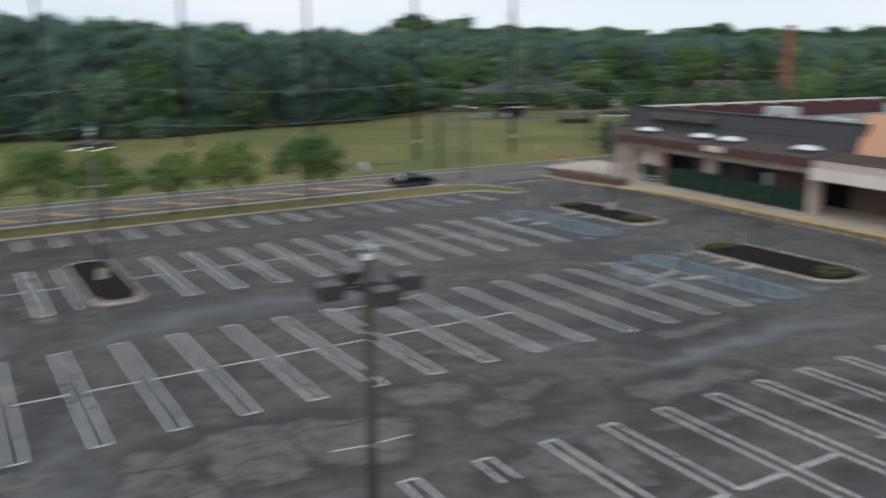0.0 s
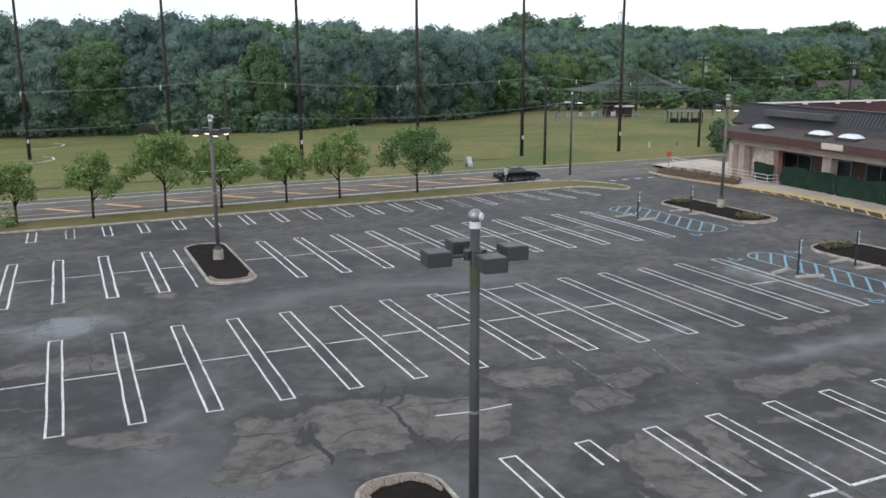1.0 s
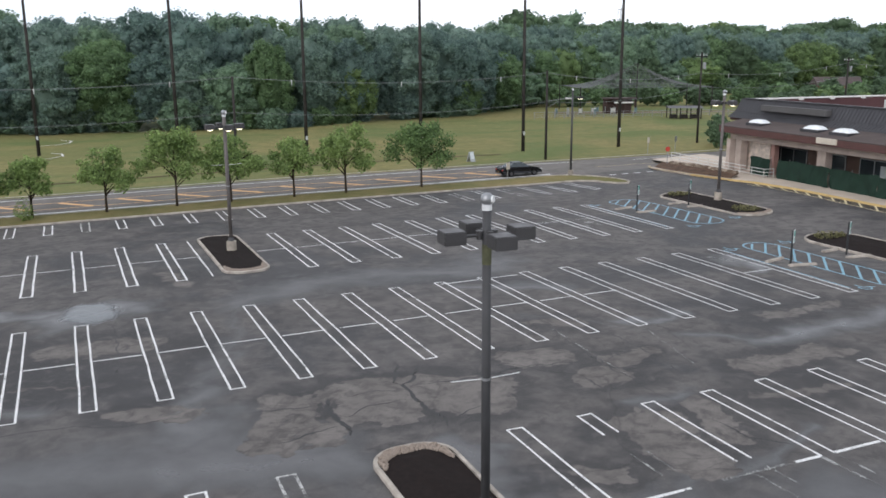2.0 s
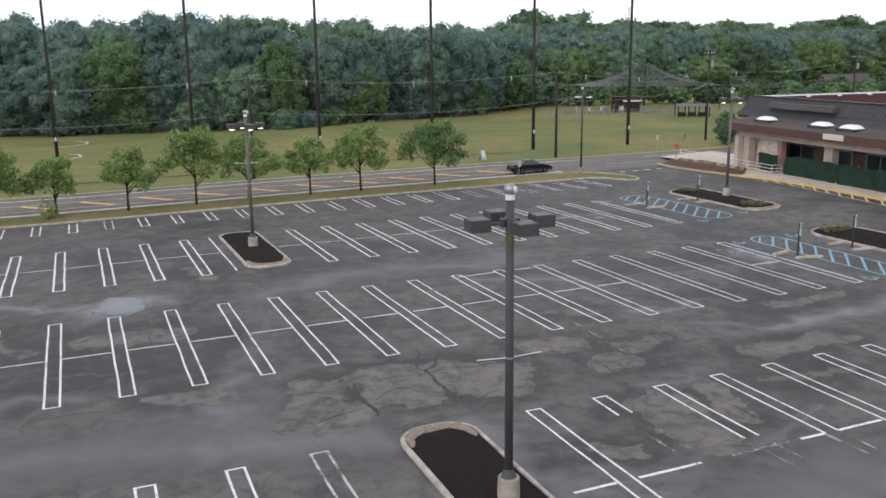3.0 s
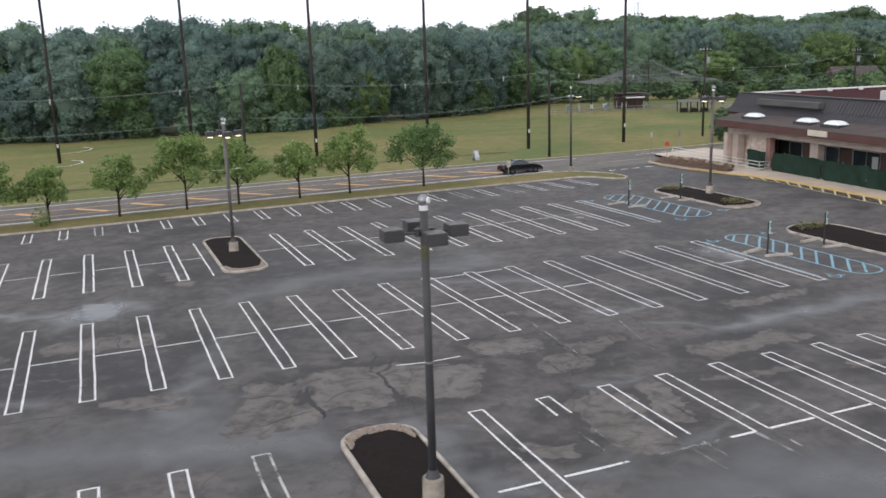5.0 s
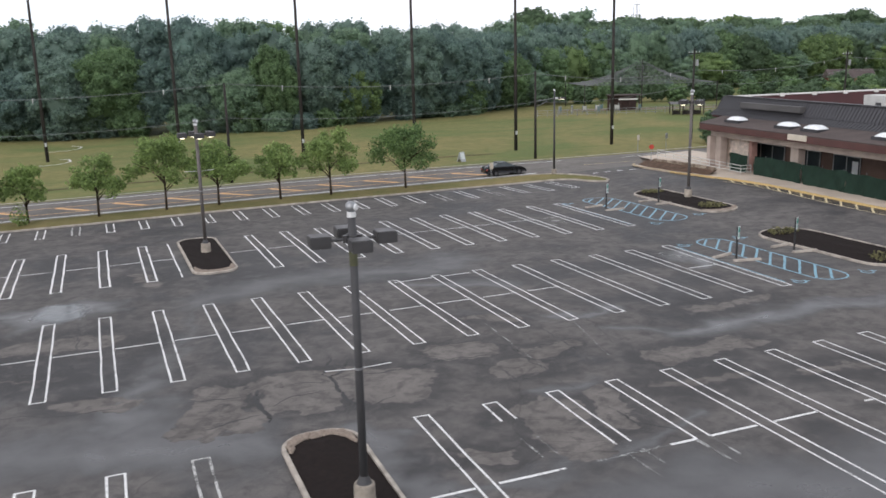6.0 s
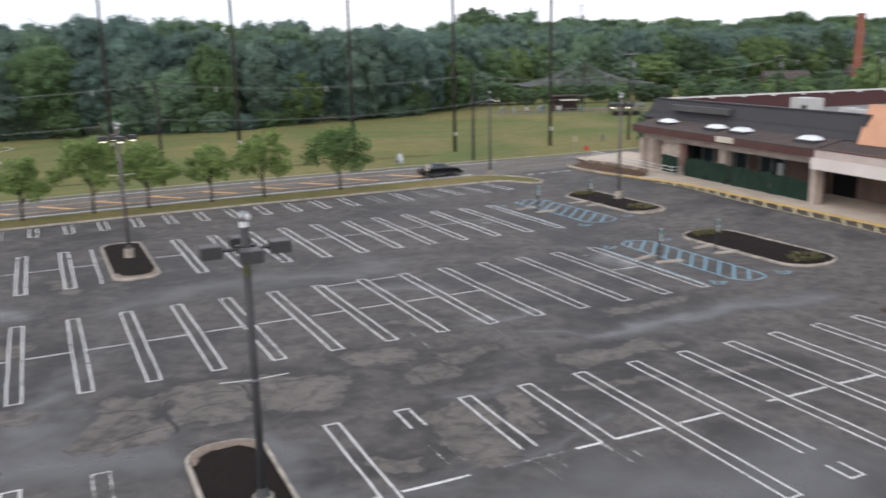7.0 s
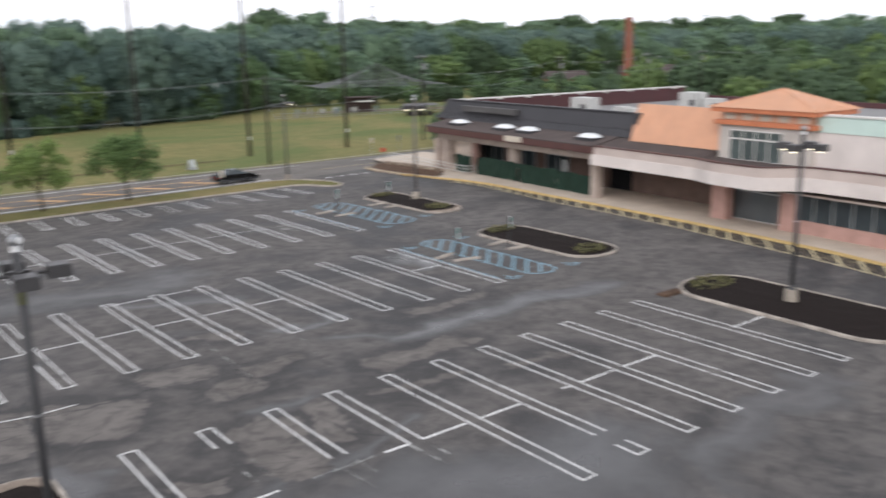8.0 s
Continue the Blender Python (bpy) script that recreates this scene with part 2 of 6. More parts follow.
def asphalt(name, base, dry, cracks=True, wet=(), crusts=()):
    """Worn asphalt: dark damp ground, crusts that have dried pale, and low runs where a film of rain still stands.
    wet and crusts: runs from point to point of the plan, (x0, y0, x1, y1, half width, strength)."""
    s = Nodes(name)
    region = s.noise(0.062, 3, 0.5, 0.4, s.scaled(s.pos(), 1.0, 1.25, 1.0))
    mid = s.noise(0.28, 8, 0.60, 0.5)
    grit = s.noise(22, 3)
    fine = s.noise(90, 2)
    crumb = s.noise(1.1, 6, 0.65, 0.3)
    soft = s.warped(s.warped(s.pos(), 0.16, 3.6, 3), 0.7, 0.9, 4)
    crisp = s.warped(s.warped(s.pos(), 0.33, 1.3, 3), 1.9, 0.6, 5)

    def along(runs, where):
        """Strength of the nearest run, falling evenly from its middle line to nothing at twice its half width."""
        total = None
        for x0, y0, x1, y1, r, gain in runs:
            f = s.math('SUBTRACT', gain, s.math('MULTIPLY', s.reach(where, (x0, y0), (x1, y1)), gain / (2 * r)))
            total = f if total is None else s.math('MAXIMUM', total, f)
        return total

    crust = s.math('ADD', s.math('ADD', s.math('MULTIPLY', region, 0.66), s.math('MULTIPLY', mid, 0.44)), s.math('MULTIPLY', crumb, 0.08))
    if cracks:
        crust = s.math('SUBTRACT', crust, s.math('MULTIPLY', s.crack(0.21, 0.11, 0.32), 0.030))
    dryness = s.math('MULTIPLY', s.ramp(crust, (0.515, 0.0), (0.555, 0.66), (0.64, 1.0)), 0.60)
    film = s.ramp(s.math('MULTIPLY', s.ramp(crust, (0.40, 1.0), (0.50, 0.0)), s.noise(0.13, 2, 0.45, 0.2)), (0.3, 0.0), (0.8, 0.45))
    if crusts:
        near = along(crusts, crisp)
        laid = s.math('MULTIPLY', s.ramp(near, (0.46, 0.0), (0.49, 0.92), (0.70, 1.0)), s.ramp(s.noise(0.85, 7, 0.62, 0.4), (0.33, 0.2), (0.40, 1.0)))
        dryness = s.math('MULTIPLY', dryness, s.ramp(near, (0.0, 1.0), (0.36, 0.25)))
    if wet:
        lying = s.math('MULTIPLY', s.ramp(along(wet, soft), (0.18, 0.0), (0.82, 0.9)), s.ramp(s.noise(0.55, 5, 0.6, 0.6), (0.30, 0.72), (0.58, 1.0)))
        film = s.math('MAXIMUM', film, lying)
        dryness = s.math('MULTIPLY', dryness, s.ramp(lying, (0.10, 1.0), (0.42, 0.0)))
    if crusts:
        dryness = s.math('MAXIMUM', dryness, laid)
        film = s.math('MULTIPLY', film, s.ramp(laid, (0.1, 1.0), (0.6, 0.0)))
    col = s.mix(s.ramp(mid, (0.36, 0.0), (0.64, 1.0)), tuple(c * 0.58 for c in base), tuple(c * 0.90 for c in base))
    if crusts:
        col = s.mix(s.ramp(near, (0.0, 0.0), (0.34, 0.72)), col, tuple(c * 0.40 for c in base))
    col = s.mix(film, col, tuple(c * 0.86 for c in base))
    pale = s.mix(s.ramp(mid, (0.4, 0.0), (0.7, 1.0)), tuple(c * 0.84 for c in dry), tuple(c * 1.12 for c in dry))
    col = s.mix(dryness, col, pale)
    blot = s.noise(1.3, 6, 0.65, 0.4)
    open_ground = s.ramp(film, (0.15, 1.0), (0.6, 0.10))
    col = s.mix(s.math('MULTIPLY', s.ramp(blot, (0.38, 0.5), (0.53, 0.0)), open_ground), col, tuple(c * 0.50 for c in base))
    col = s.mix(s.math('MULTIPLY', s.ramp(blot, (0.54, 0.0), (0.72, 0.30)), open_ground), col, tuple(c * 1.2 for c in dry))
    col = s.mix(s.ramp(grit, (0.35, 0.25), (0.6, 0.0)), col, tuple(c * 0.5 for c in base))
    col = s.mix(s.ramp(fine, (0.55, 0.0), (0.75, 0.28)), col, tuple(c * 1.8 for c in dry))
    rough = s.mix(dryness, s.mix(film, 0.62, 0.20), 0.9)
    spec = s.mix(dryness, s.mix(film, 0.18, 0.62), 0.16)
    bumpy = s.math('ADD', s.math('MULTIPLY', grit, 0.5), s.math('MULTIPLY', fine, 0.5))
    if cracks:
        k = s.math('MULTIPLY', s.crack(0.15, 0.009, 0.32), s.ramp(s.noise(0.06, 3), (0.46, 0.0), (0.58, 0.38)))
        k2 = s.math('MULTIPLY', s.crack(0.42, 0.020, 0.75), s.ramp(s.noise(0.09, 3, 0.5, 0.0, s.scaled(s.pos(), 1, 1, 3)), (0.55, 0.0), (0.62, 1.0)))
        k3 = s.math('MULTIPLY', s.crack(0.30, 0.014, 0.30, s.scaled(s.pos(), 0.7, 1.3, 1)), s.math('MULTIPLY', dryness, s.ramp(s.noise(0.11, 2), (0.46, 0.0), (0.58, 0.3))))
        k = s.math('MAXIMUM', s.math('MAXIMUM', k, k3), s.math('MULTIPLY', k2, 0.18))
        k = s.math('MULTIPLY', k, open_ground)
        col = s.mix(k, col, tuple(c * 0.3 for c in base))
        bumpy = s.math('SUBTRACT', bumpy, k)
    s.set(Base_Color=col, Roughness=rough, Specular_IOR_Level=spec)
    s.bump(s.math('MULTIPLY', bumpy, s.ramp(film, (0.2, 1.0), (0.9, 0.25))), 0.25, 0.008)
    return s.mat


def line_paint(name, color, wear=0.42):
    """Road paint that is worn through in spots."""
    s = Nodes(name)
    a = s.noise(1.1, 5, 0.6)
    b = s.noise(14, 4, 0.7)
    w = s.math('ADD', s.math('MULTIPLY', a, 0.6), s.math('MULTIPLY', b, 0.4))
    s.set(Base_Color=s.mix(s.ramp(b, (0.35, 0.0), (0.6, 1.0)), tuple(c * 0.6 for c in color), color), Roughness=0.6)
    tr = s.n.new("ShaderNodeBsdfTransparent")
    mx = s.n.new("ShaderNodeMixShader")
    s.l.new(s.ramp(w, (wear - 0.03, 0.15), (wear + 0.05, 1.0)), mx.inputs[0])
    s.l.new(tr.outputs[0], mx.inputs[1])
    s.l.new(s.bsdf.outputs[0], mx.inputs[2])
    s.l.new(mx.outputs[0], s.out.inputs[0])
    return s.mat


def grass(name, green, dry, scale=0.05, spots=()):
    s = Nodes(name)
    a = s.noise(scale, 6, 0.6, 0.6)
    for cx, cy, sx, sy, gain in spots:
        d = s.n.new("ShaderNodeVectorMath")
        d.operation = 'DISTANCE'
        s.l.new(s.scaled(s.pos(), 1 / sx, 1 / sy, 0), d.inputs[0])
        d.inputs[1].default_value = (cx / sx, cy / sy, 0)
        a = s.math('ADD', a, s.math('MULTIPLY', s.ramp(d.outputs["Value"], (0.2, 1.0), (1.0, 0.0)), gain))
    b = s.noise(0.8, 5, 0.65)
    f = s.noise(9, 4)
    lanes = s.noise(0.22, 5, 0.6, 0.3, s.scaled(s.pos(), 0.22, 1.0, 1.0))
    c = s.mix(s.ramp(a, (0.42, 0.0), (0.60, 1.0)), green, dry)
    c = s.mix(s.ramp(lanes, (0.50, 0.0), (0.66, 0.75)), c, tuple(x * 0.92 for x in dry))
    c = s.mix(s.ramp(lanes, (0.32, 0.40), (0.46, 0.0)), c, tuple(x * 0.80 for x in green))
    c = s.mix(s.ramp(b, (0.35, 0.55), (0.65, 0.0)), c, tuple(x * 0.72 for x in green))
    c = s.mix(s.ramp(f, (0.3, 0.4), (0.6, 0.0)), c, tuple(x * 0.55 for x in green))
    s.set(Base_Color=c, Roughness=0.95, Specular_IOR_Level=0.15)
    s.bump(f, 0.6, 0.05)
    return s.mat


def foliage(name, dark, light, scale=0.13, fine=4.0):
    """Leaves: each its own shade, whole crowns lighter or darker, some light passing through."""
    s = Nodes(name)
    g = s.n.new("ShaderNodeNewGeometry")
    big = s.noise(scale, 3, 0.5)
    c = s.mix(s.ramp(big, (0.36, 0.0), (0.66, 1.0)), dark, light)
    c = s.mix(s.ramp(g.outputs["Random Per Island"], (0.0, 0.0), (0.55, 0.12), (1.0, 0.85)), c, tuple(min(1, x * 1.45) for x in light))
    c = s.mix(s.ramp(g.outputs["Random Per Island"], (0.0, 0.75), (0.4, 0.0)), c, tuple(x * 0.55 for x in dark))
    leafy = s.noise(fine, 3, 0.7)
    c = s.mix(s.ramp(leafy, (0.36, 0.0), (0.64, 1.0)), s.mix(0.18, c, tuple(x * 0.7 for x in dark)), s.mix(0.25, c, tuple(min(1, x * 1.3) for x in light)))
    s.set(Base_Color=c, Roughness=0.7, Specular_IOR_Level=0.2)
    s.bump(leafy, 0.45, 1.2 / fine)
    tl = s.n.new("ShaderNodeBsdfTranslucent")
    s.l.new(c, tl.inputs[0])
    mx = s.n.new("ShaderNodeMixShader")
    mx.inputs[0].default_value = 0.50
    s.l.new(s.bsdf.outputs[0], mx.inputs[1])
    s.l.new(tl.outputs[0], mx.inputs[2])
    s.l.new(mx.outputs[0], s.out.inputs[0])
    return s.mat


def glass(name, tint=(0.05, 0.07, 0.08)):
    s = Nodes(name)
    a = s.noise(0.6, 3)
    s.set(Base_Color=s.mix(s.ramp(a, (0.3, 0.0), (0.7, 1.0)), tint, tuple(c * 1.6 for c in tint)), Roughness=0.06, Specular_IOR_Level=0.6)
    return s.mat


def water_film(name):
    """Thin water that thins out to nothing at its rim."""
    s = Nodes(name)
    g = s.n.new("ShaderNodeTexCoord")
    c = s.n.new("ShaderNodeVectorMath")
    c.operation = 'DISTANCE'
    flat = s.scaled(g.outputs["Generated"], 1, 1, 0)
    s.l.new(flat, c.inputs[0])
    c.inputs[1].default_value = (0.5, 0.5, 0.0)
    edge = s.math('ADD', c.outputs["Value"], s.math('MULTIPLY', s.noise(0.9, 5, 0.6), 0.35))
    s.set(Base_Color=(0.085, 0.092, 0.10), Roughness=0.10, Specular_IOR_Level=0.6)
    tr = s.n.new("ShaderNodeBsdfTransparent")
    mx = s.n.new("ShaderNodeMixShader")
    s.l.new(s.ramp(edge, (0.44, 0.85), (0.58, 0.0)), mx.inputs[0])
    s.l.new(tr.outputs[0], mx.inputs[1])
    s.l.new(s.bsdf.outputs[0], mx.inputs[2])
    s.l.new(mx.outputs[0], s.out.inputs[0])
    return s.mat


def glow(name, color, strength):
    s = Nodes(name)
    s.set(Base_Color=(0.8, 0.8, 0.75), Emission_Color=color, Emission_Strength=strength, Roughness=0.4)
    return s.mat


WET_WEST = ((-8, -5.0, 8.4, -5.0, 2.9, 0.64), (8.4, -5.4, 12.8, -8.0, 1.5, 0.85), (9.6, -4.0, 10.6, -1.4, 1.0, 0.75), (10.6, -1.4, 11.2, 4.5, 0.8, 0.45), (11.2, 4.5, 14.2, 11.0, 0.9, 0.45), (14.0, 12.5, 30.0, 14.8, 2.2, 0.55), (-3.0, 16.2, 4.4, 14.2, 0.9, 0.75), (4.6, 12.8, 8.4, 14.6, 1.5, 0.85), (-4.0, 1.6, 3.6, 0.4, 0.7, 0.60), (17.3, -8.2, 17.9, -13.6, 0.7, 1.0))
WET_EAST = ((17.8, -12.7, 21.9, -13.2, 0.5, 0.60), (21.9, -13.2, 28.4, -12.6, 0.55, 0.62), (22.4, -16.4, 33.0, -19.4, 2.4, 0.80), (24.4, -6.8, 26.8, -7.7, 0.7, 0.60), (30.4, -2.2, 34.4, -4.2, 0.9, 0.55), (34.0, -4.2, 40.2, -4.3, 1.0, 0.80), (40.2, -4.3, 47.6, -5.0, 0.9, 0.72), (29.6, 0.4, 33.4, 0.6, 0.6, 0.60), (26.0, 10.2, 29.8, 7.2, 1.2, 0.55), (42.6, 9.6, 43.6, 7.0, 0.7, 0.75), (30.4, -2.2, 25.2, 4.0, 0.5, 0.35), (34.5, -21.8, 43, -20.6, 1.2, 0.70))
CRUST_WEST = ((12.6, -2.6, 11.7, -5.2, 1.15, 1.0), (12.4, -5.4, 13.0, -5.6, 1.0, 0.95), (15.2, -2.6, 16.4, -2.4, 1.4, 1.0), (14.8, -4.8, 16.2, -5.0, 1.0, 1.0), (18.2, -3.4, 19.4, -4.4, 1.7, 1.0), (7.0, -1.0, 9.2, -1.6, 1.1, 0.70), (4.7, 8.0, 8.6, 6.8, 2.0, 0.62), (0.4, 9.4, 1.9, 7.0, 1.6, 0.55), (10.4, 20.4, 11.6, 17.0, 1.2, 0.60), (3.0, 3.2, 5.6, 2.6, 1.3, 0.50))
CRUST_EAST = ((23.0, -1.8, 24.4, -2.2, 1.2, 0.90), (24.2, -5.2, 25.4, -4.8, 1.2, 0.80), (26.8, -3.6, 28.0, -3.4, 0.8, 0.85), (23.9, -10.0, 23.4, -12.0, 1.3, 0.90), (26.4, -9.2, 26.2, -11.2, 0.9, 0.85), (20.0, -11.6, 20.6, -12.2, 0.8, 0.75), (31.2, -6.6, 35.4, -6.4, 1.1, 0.72), (29.4, -9.4, 32.4, -9.6, 1.3, 0.55), (27.6, 1.6, 26.2, 2.6, 1.0, 0.70), (36.4, -1.4, 41.4, -0.9, 1.1, 0.60), (35.6, -10.6, 38.4, -11.0, 1.2, 0.55))
M_LOT = asphalt("lot_asphalt", (0.085, 0.083, 0.086), (0.176, 0.161, 0.151), True, WET_WEST + WET_EAST, CRUST_WEST + CRUST_EAST)
M_ROAD = asphalt("road_asphalt", (0.186, 0.171, 0.156), (0.215, 0.198, 0.182), False)
M_LINE = line_paint("white_line_paint", (0.80, 0.80, 0.79), 0.40)
M_FAINT = line_paint("faded_line_paint", (0.55, 0.55, 0.53), 0.47)
M_GHOST = line_paint("ghost_line_paint", (0.36, 0.36, 0.35), 0.53)
M_CRACK = line_paint("open_crack", (0.020, 0.019, 0.020), 0.40)
M_ZONE = line_paint("rubbed_kerb_paint", (0.13, 0.105, 0.075), 0.50)
M_PALEY = line_paint("pale_yellow_line_paint", (0.74, 0.64, 0.40), 0.36)
M_BLUE = line_paint("blue_line_paint", (0.22, 0.42, 0.53), 0.36)
M_YELLOW = line_paint("yellow_line_paint", (0.68, 0.49, 0.21), 0.36)
M_AMBER = line_paint("amber_line_paint", (0.86, 0.49, 0.21), 0.28)
M_GRASS = grass("field_grass", (0.148, 0.180, 0.066), (0.275, 0.230, 0.100), 0.035, ((72, 100, 26, 24, 0.10), (56, 92, 12, 5, 0.12), (96, 125, 14, 8, 0.10)))
M_VERGE = grass("verge_grass", (0.165, 0.158, 0.060), (0.26, 0.205, 0.095), 0.15)
M_CURB = plain("kerb_concrete", (0.40, 0.36, 0.315), 0.85, 0, 0.42, 1.5, 0.5, 14)
M_FOOT = plain("grey_footing_concrete", (0.36, 0.32, 0.27), 0.85, 0, 0.4, 2, 0.4)
M_TAN = plain("worn_tan_kerb_paint", (0.48, 0.37, 0.22), 0.8, 0, 0.25, 1.5, 0.4)
M_WALK = plain("walk_concrete", (0.56, 0.48, 0.40), 0.85, 0, 0.15, 0.5, 0.3)
M_MULCH = plain("dark_mulch", (0.0175, 0.0130, 0.0120), 0.95, 0, 0.4, 6, 1.0, 30)
M_STONE = plain("pale_stone", (0.27, 0.22, 0.18), 0.8, 0, 0.3, 20, 0.5)
M_RUBBLE = rubble("rough_edging_stone", (0.16, 0.115, 0.085), (0.46, 0.39, 0.31))
M_DIRT = plain("bare_soil", (0.105, 0.068, 0.048), 0.95, 0, 0.6, 1.6, 0.9, 6)
M_POLE = plain("bronze_pole_paint", (0.058, 0.058, 0.061), 0.7, 0.0, 0.25, 2, 0.1)
M_POST = plain("black_post_paint", (0.022, 0.024, 0.026), 0.6, 0, 0.2, 4, 0.1)
M_GALV = plain("galvanised_steel", (0.34, 0.35, 0.36), 0.42, 0.7, 0.15, 3, 0.1)
M_HEAD = plain("lamp_head_paint", (0.066, 0.064, 0.066), 0.45, 0.2, 0.15, 3, 0.08)
M_LENS = glow("lit_lamp_lens", (1.0, 0.88, 0.64), 2.8)
M_CAMW = plain("white_plastic", (0.75, 0.76, 0.76), 0.3, 0, 0.06, 5, 0.02)
M_WOOD = plain("weathered_pole_wood", (0.046, 0.042, 0.039), 0.85, 0, 0.3, 1.2, 0.5)
M_BARK = plain("tree_bark", (0.055, 0.042, 0.032), 0.95, 0, 0.35, 4, 0.9, 25)
M_WIRE = plain("wire", (0.10, 0.10, 0.10), 0.6, 0.3, 0.1, 1, 0.0)
M_WIRE2 = plain("grey_wire", (0.26, 0.28, 0.28), 0.6, 0.3, 0.1, 1, 0.0)
M_INSUL = plain("insulator", (0.55, 0.57, 0.56), 0.35, 0, 0.1, 5, 0.0)
# next three leaf colours are raised and blued to carry distance haze
M_WOODS = foliage("hazed_woods_leaves", (0.168, 0.244, 0.216), (0.221, 0.309, 0.250), 0.11)
M_WOODS_DEEP = foliage("hazed_deep_woods_leaves", (0.148, 0.219, 0.205), (0.186, 0.271, 0.232), 0.11)
M_WOODS_MID = foliage("hazed_mid_woods_leaves", (0.164, 0.249, 0.188), (0.225, 0.324, 0.211), 0.11)
M_WOODS_GREEN = foliage("dark_green_woods_leaves", (0.091, 0.142, 0.089), (0.134, 0.200, 0.112), 0.11)
M_WOODS_LIGHT = foliage("light_woods_leaves", (0.138, 0.212, 0.100), (0.214, 0.300, 0.122), 0.12)
M_WOODS_FRESH = foliage("fresh_green_woods_leaves", (0.124, 0.196, 0.108), (0.188, 0.284, 0.140), 0.11)
M_LEAF = foliage("street_tree_leaves", (0.150, 0.225, 0.088), (0.275, 0.365, 0.130), 0.32, 9.0)
M_LEAF_DEEP = foliage("deep_street_tree_leaves", (0.105, 0.172, 0.075), (0.195, 0.285, 0.110), 0.32, 9.0)
M_SHRUB = foliage("shrub_leaves", (0.11, 0.11, 0.05), (0.24, 0.23, 0.12), 0.8)
M_FASCIA = plain("brown_fascia_metal", (0.098, 0.044, 0.040), 0.5, 0, 0.2, 0.8, 0.1)
M_SHED = plain("dark_stained_timber", (0.062, 0.036, 0.032), 0.8, 0, 0.3, 1.0, 0.3)
M_SHINGLE = plain("brown_roofing", (0.10, 0.082, 0.078), 0.85, 0, 0.25, 0.7, 0.5, 12)
M_DARKMETAL = plain("dark_standing_seam_metal", (0.058, 0.057, 0.063), 0.5, 0.2, 0.15, 0.6, 0.1)
M_ORANGE = plain("orange_standing_seam_metal", (0.64, 0.355, 0.225), 0.5, 0, 0.10, 0.6, 0.08)
M_ORANGE2 = plain("orange_trim", (0.60, 0.21, 0.10), 0.5, 0, 0.12, 0.8, 0.08)
M_STUCCO = plain("pale_stucco", (0.72, 0.655, 0.62), 0.9, 0, 0.12, 0.5, 0.3)
M_STUCCO2 = plain("cool_stucco", (0.55, 0.505, 0.465), 0.9, 0, 0.14, 0.5, 0.3)
M_BLUSH = plain("blush_stucco", (0.56, 0.475, 0.435), 0.9, 0, 0.10, 0.6, 0.3)
M_BUFF = plain("buff_block", (0.44, 0.37, 0.325), 0.9, 0, 0.18, 0.9, 0.4)
M_BLOCK = plain("split_face_block", (0.70, 0.60, 0.52), 0.95, 0, 0.30, 2.2, 0.8, 9)
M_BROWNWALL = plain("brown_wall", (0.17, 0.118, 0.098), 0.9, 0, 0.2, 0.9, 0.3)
M_PINK = plain("pink_brick_face", (0.48, 0.30, 0.26), 0.9, 0, 0.15, 1.2, 0.4)
M_MINT = plain("mint_stucco", (0.60, 0.75, 0.69), 0.9, 0, 0.06, 0.5, 0.2)
M_MAROON = plain("maroon_parapet", (0.085, 0.032, 0.034), 0.7, 0, 0.2, 0.5, 0.2)
M_ROOFW = plain("white_roof_membrane", (0.24, 0.236, 0.236), 0.8, 0, 0.12, 0.25, 0.2)
M_TRIMW = plain("white_trim", (0.70, 0.68, 0.65), 0.6, 0, 0.08, 1, 0.05)
M_SKYL = plain("skylight_acrylic", (0.82, 0.85, 0.86), 0.25, 0, 0.04, 2, 0.02)
M_HVAC = plain("grey_unit_metal", (0.56, 0.56, 0.54), 0.55, 0.2, 0.12, 1.5, 0.1)
M_SCREEN = plain("green_screen_fabric", (0.021, 0.042, 0.031), 0.85, 0, 0.25, 0.8, 0.6, 25)
M_GLASS = glass("window_glass", (0.035, 0.045, 0.05))
# paler tint than window_glass: some reflected sky is put into the colour
M_GLASS_SKY = glass("sky_tinted_tower_glass", (0.065, 0.082, 0.080))
M_DARKGAP = plain("dark_interior", (0.012, 0.012, 0.013), 0.9, 0, 0.2, 1, 0.0)
M_FRAME = plain("grey_window_frame", (0.46, 0.48, 0.49), 0.45, 0.3, 0.1, 2, 0.05)
M_SIGNBOX = plain("cream_sign_board", (0.60, 0.54, 0.45), 0.6, 0, 0.10, 1, 0.05)
M_SIGNW = plain("white_sign_face", (0.70, 0.74, 0.74), 0.5, 0, 0.05, 5, 0.02)
M_SIGNG = plain("green_sign_print", (0.06, 0.30, 0.24), 0.5, 0, 0.05, 5, 0.02)
M_PLAY = plain("faded_blue_plastic", (0.13, 0.22, 0.24), 0.5, 0, 0.15, 3, 0.02)
M_SIGNR = plain("red_sign_face", (0.50, 0.06, 0.04), 0.5, 0, 0.08, 5, 0.02)
M_RAIL = plain("white_rail_paint", (0.62, 0.62, 0.60), 0.45, 0.1, 0.1, 4, 0.05)
M_CARBODY = plain("black_car_paint", (0.012, 0.013, 0.015), 0.2, 0.3, 0.1, 2, 0.0)
M_TYRE = plain("tyre_rubber", (0.015, 0.015, 0.015), 0.85, 0, 0.2, 8, 0.2)
M_RIM = plain("grey_rim", (0.16, 0.16, 0.17), 0.35, 0.8, 0.1, 6, 0.0)
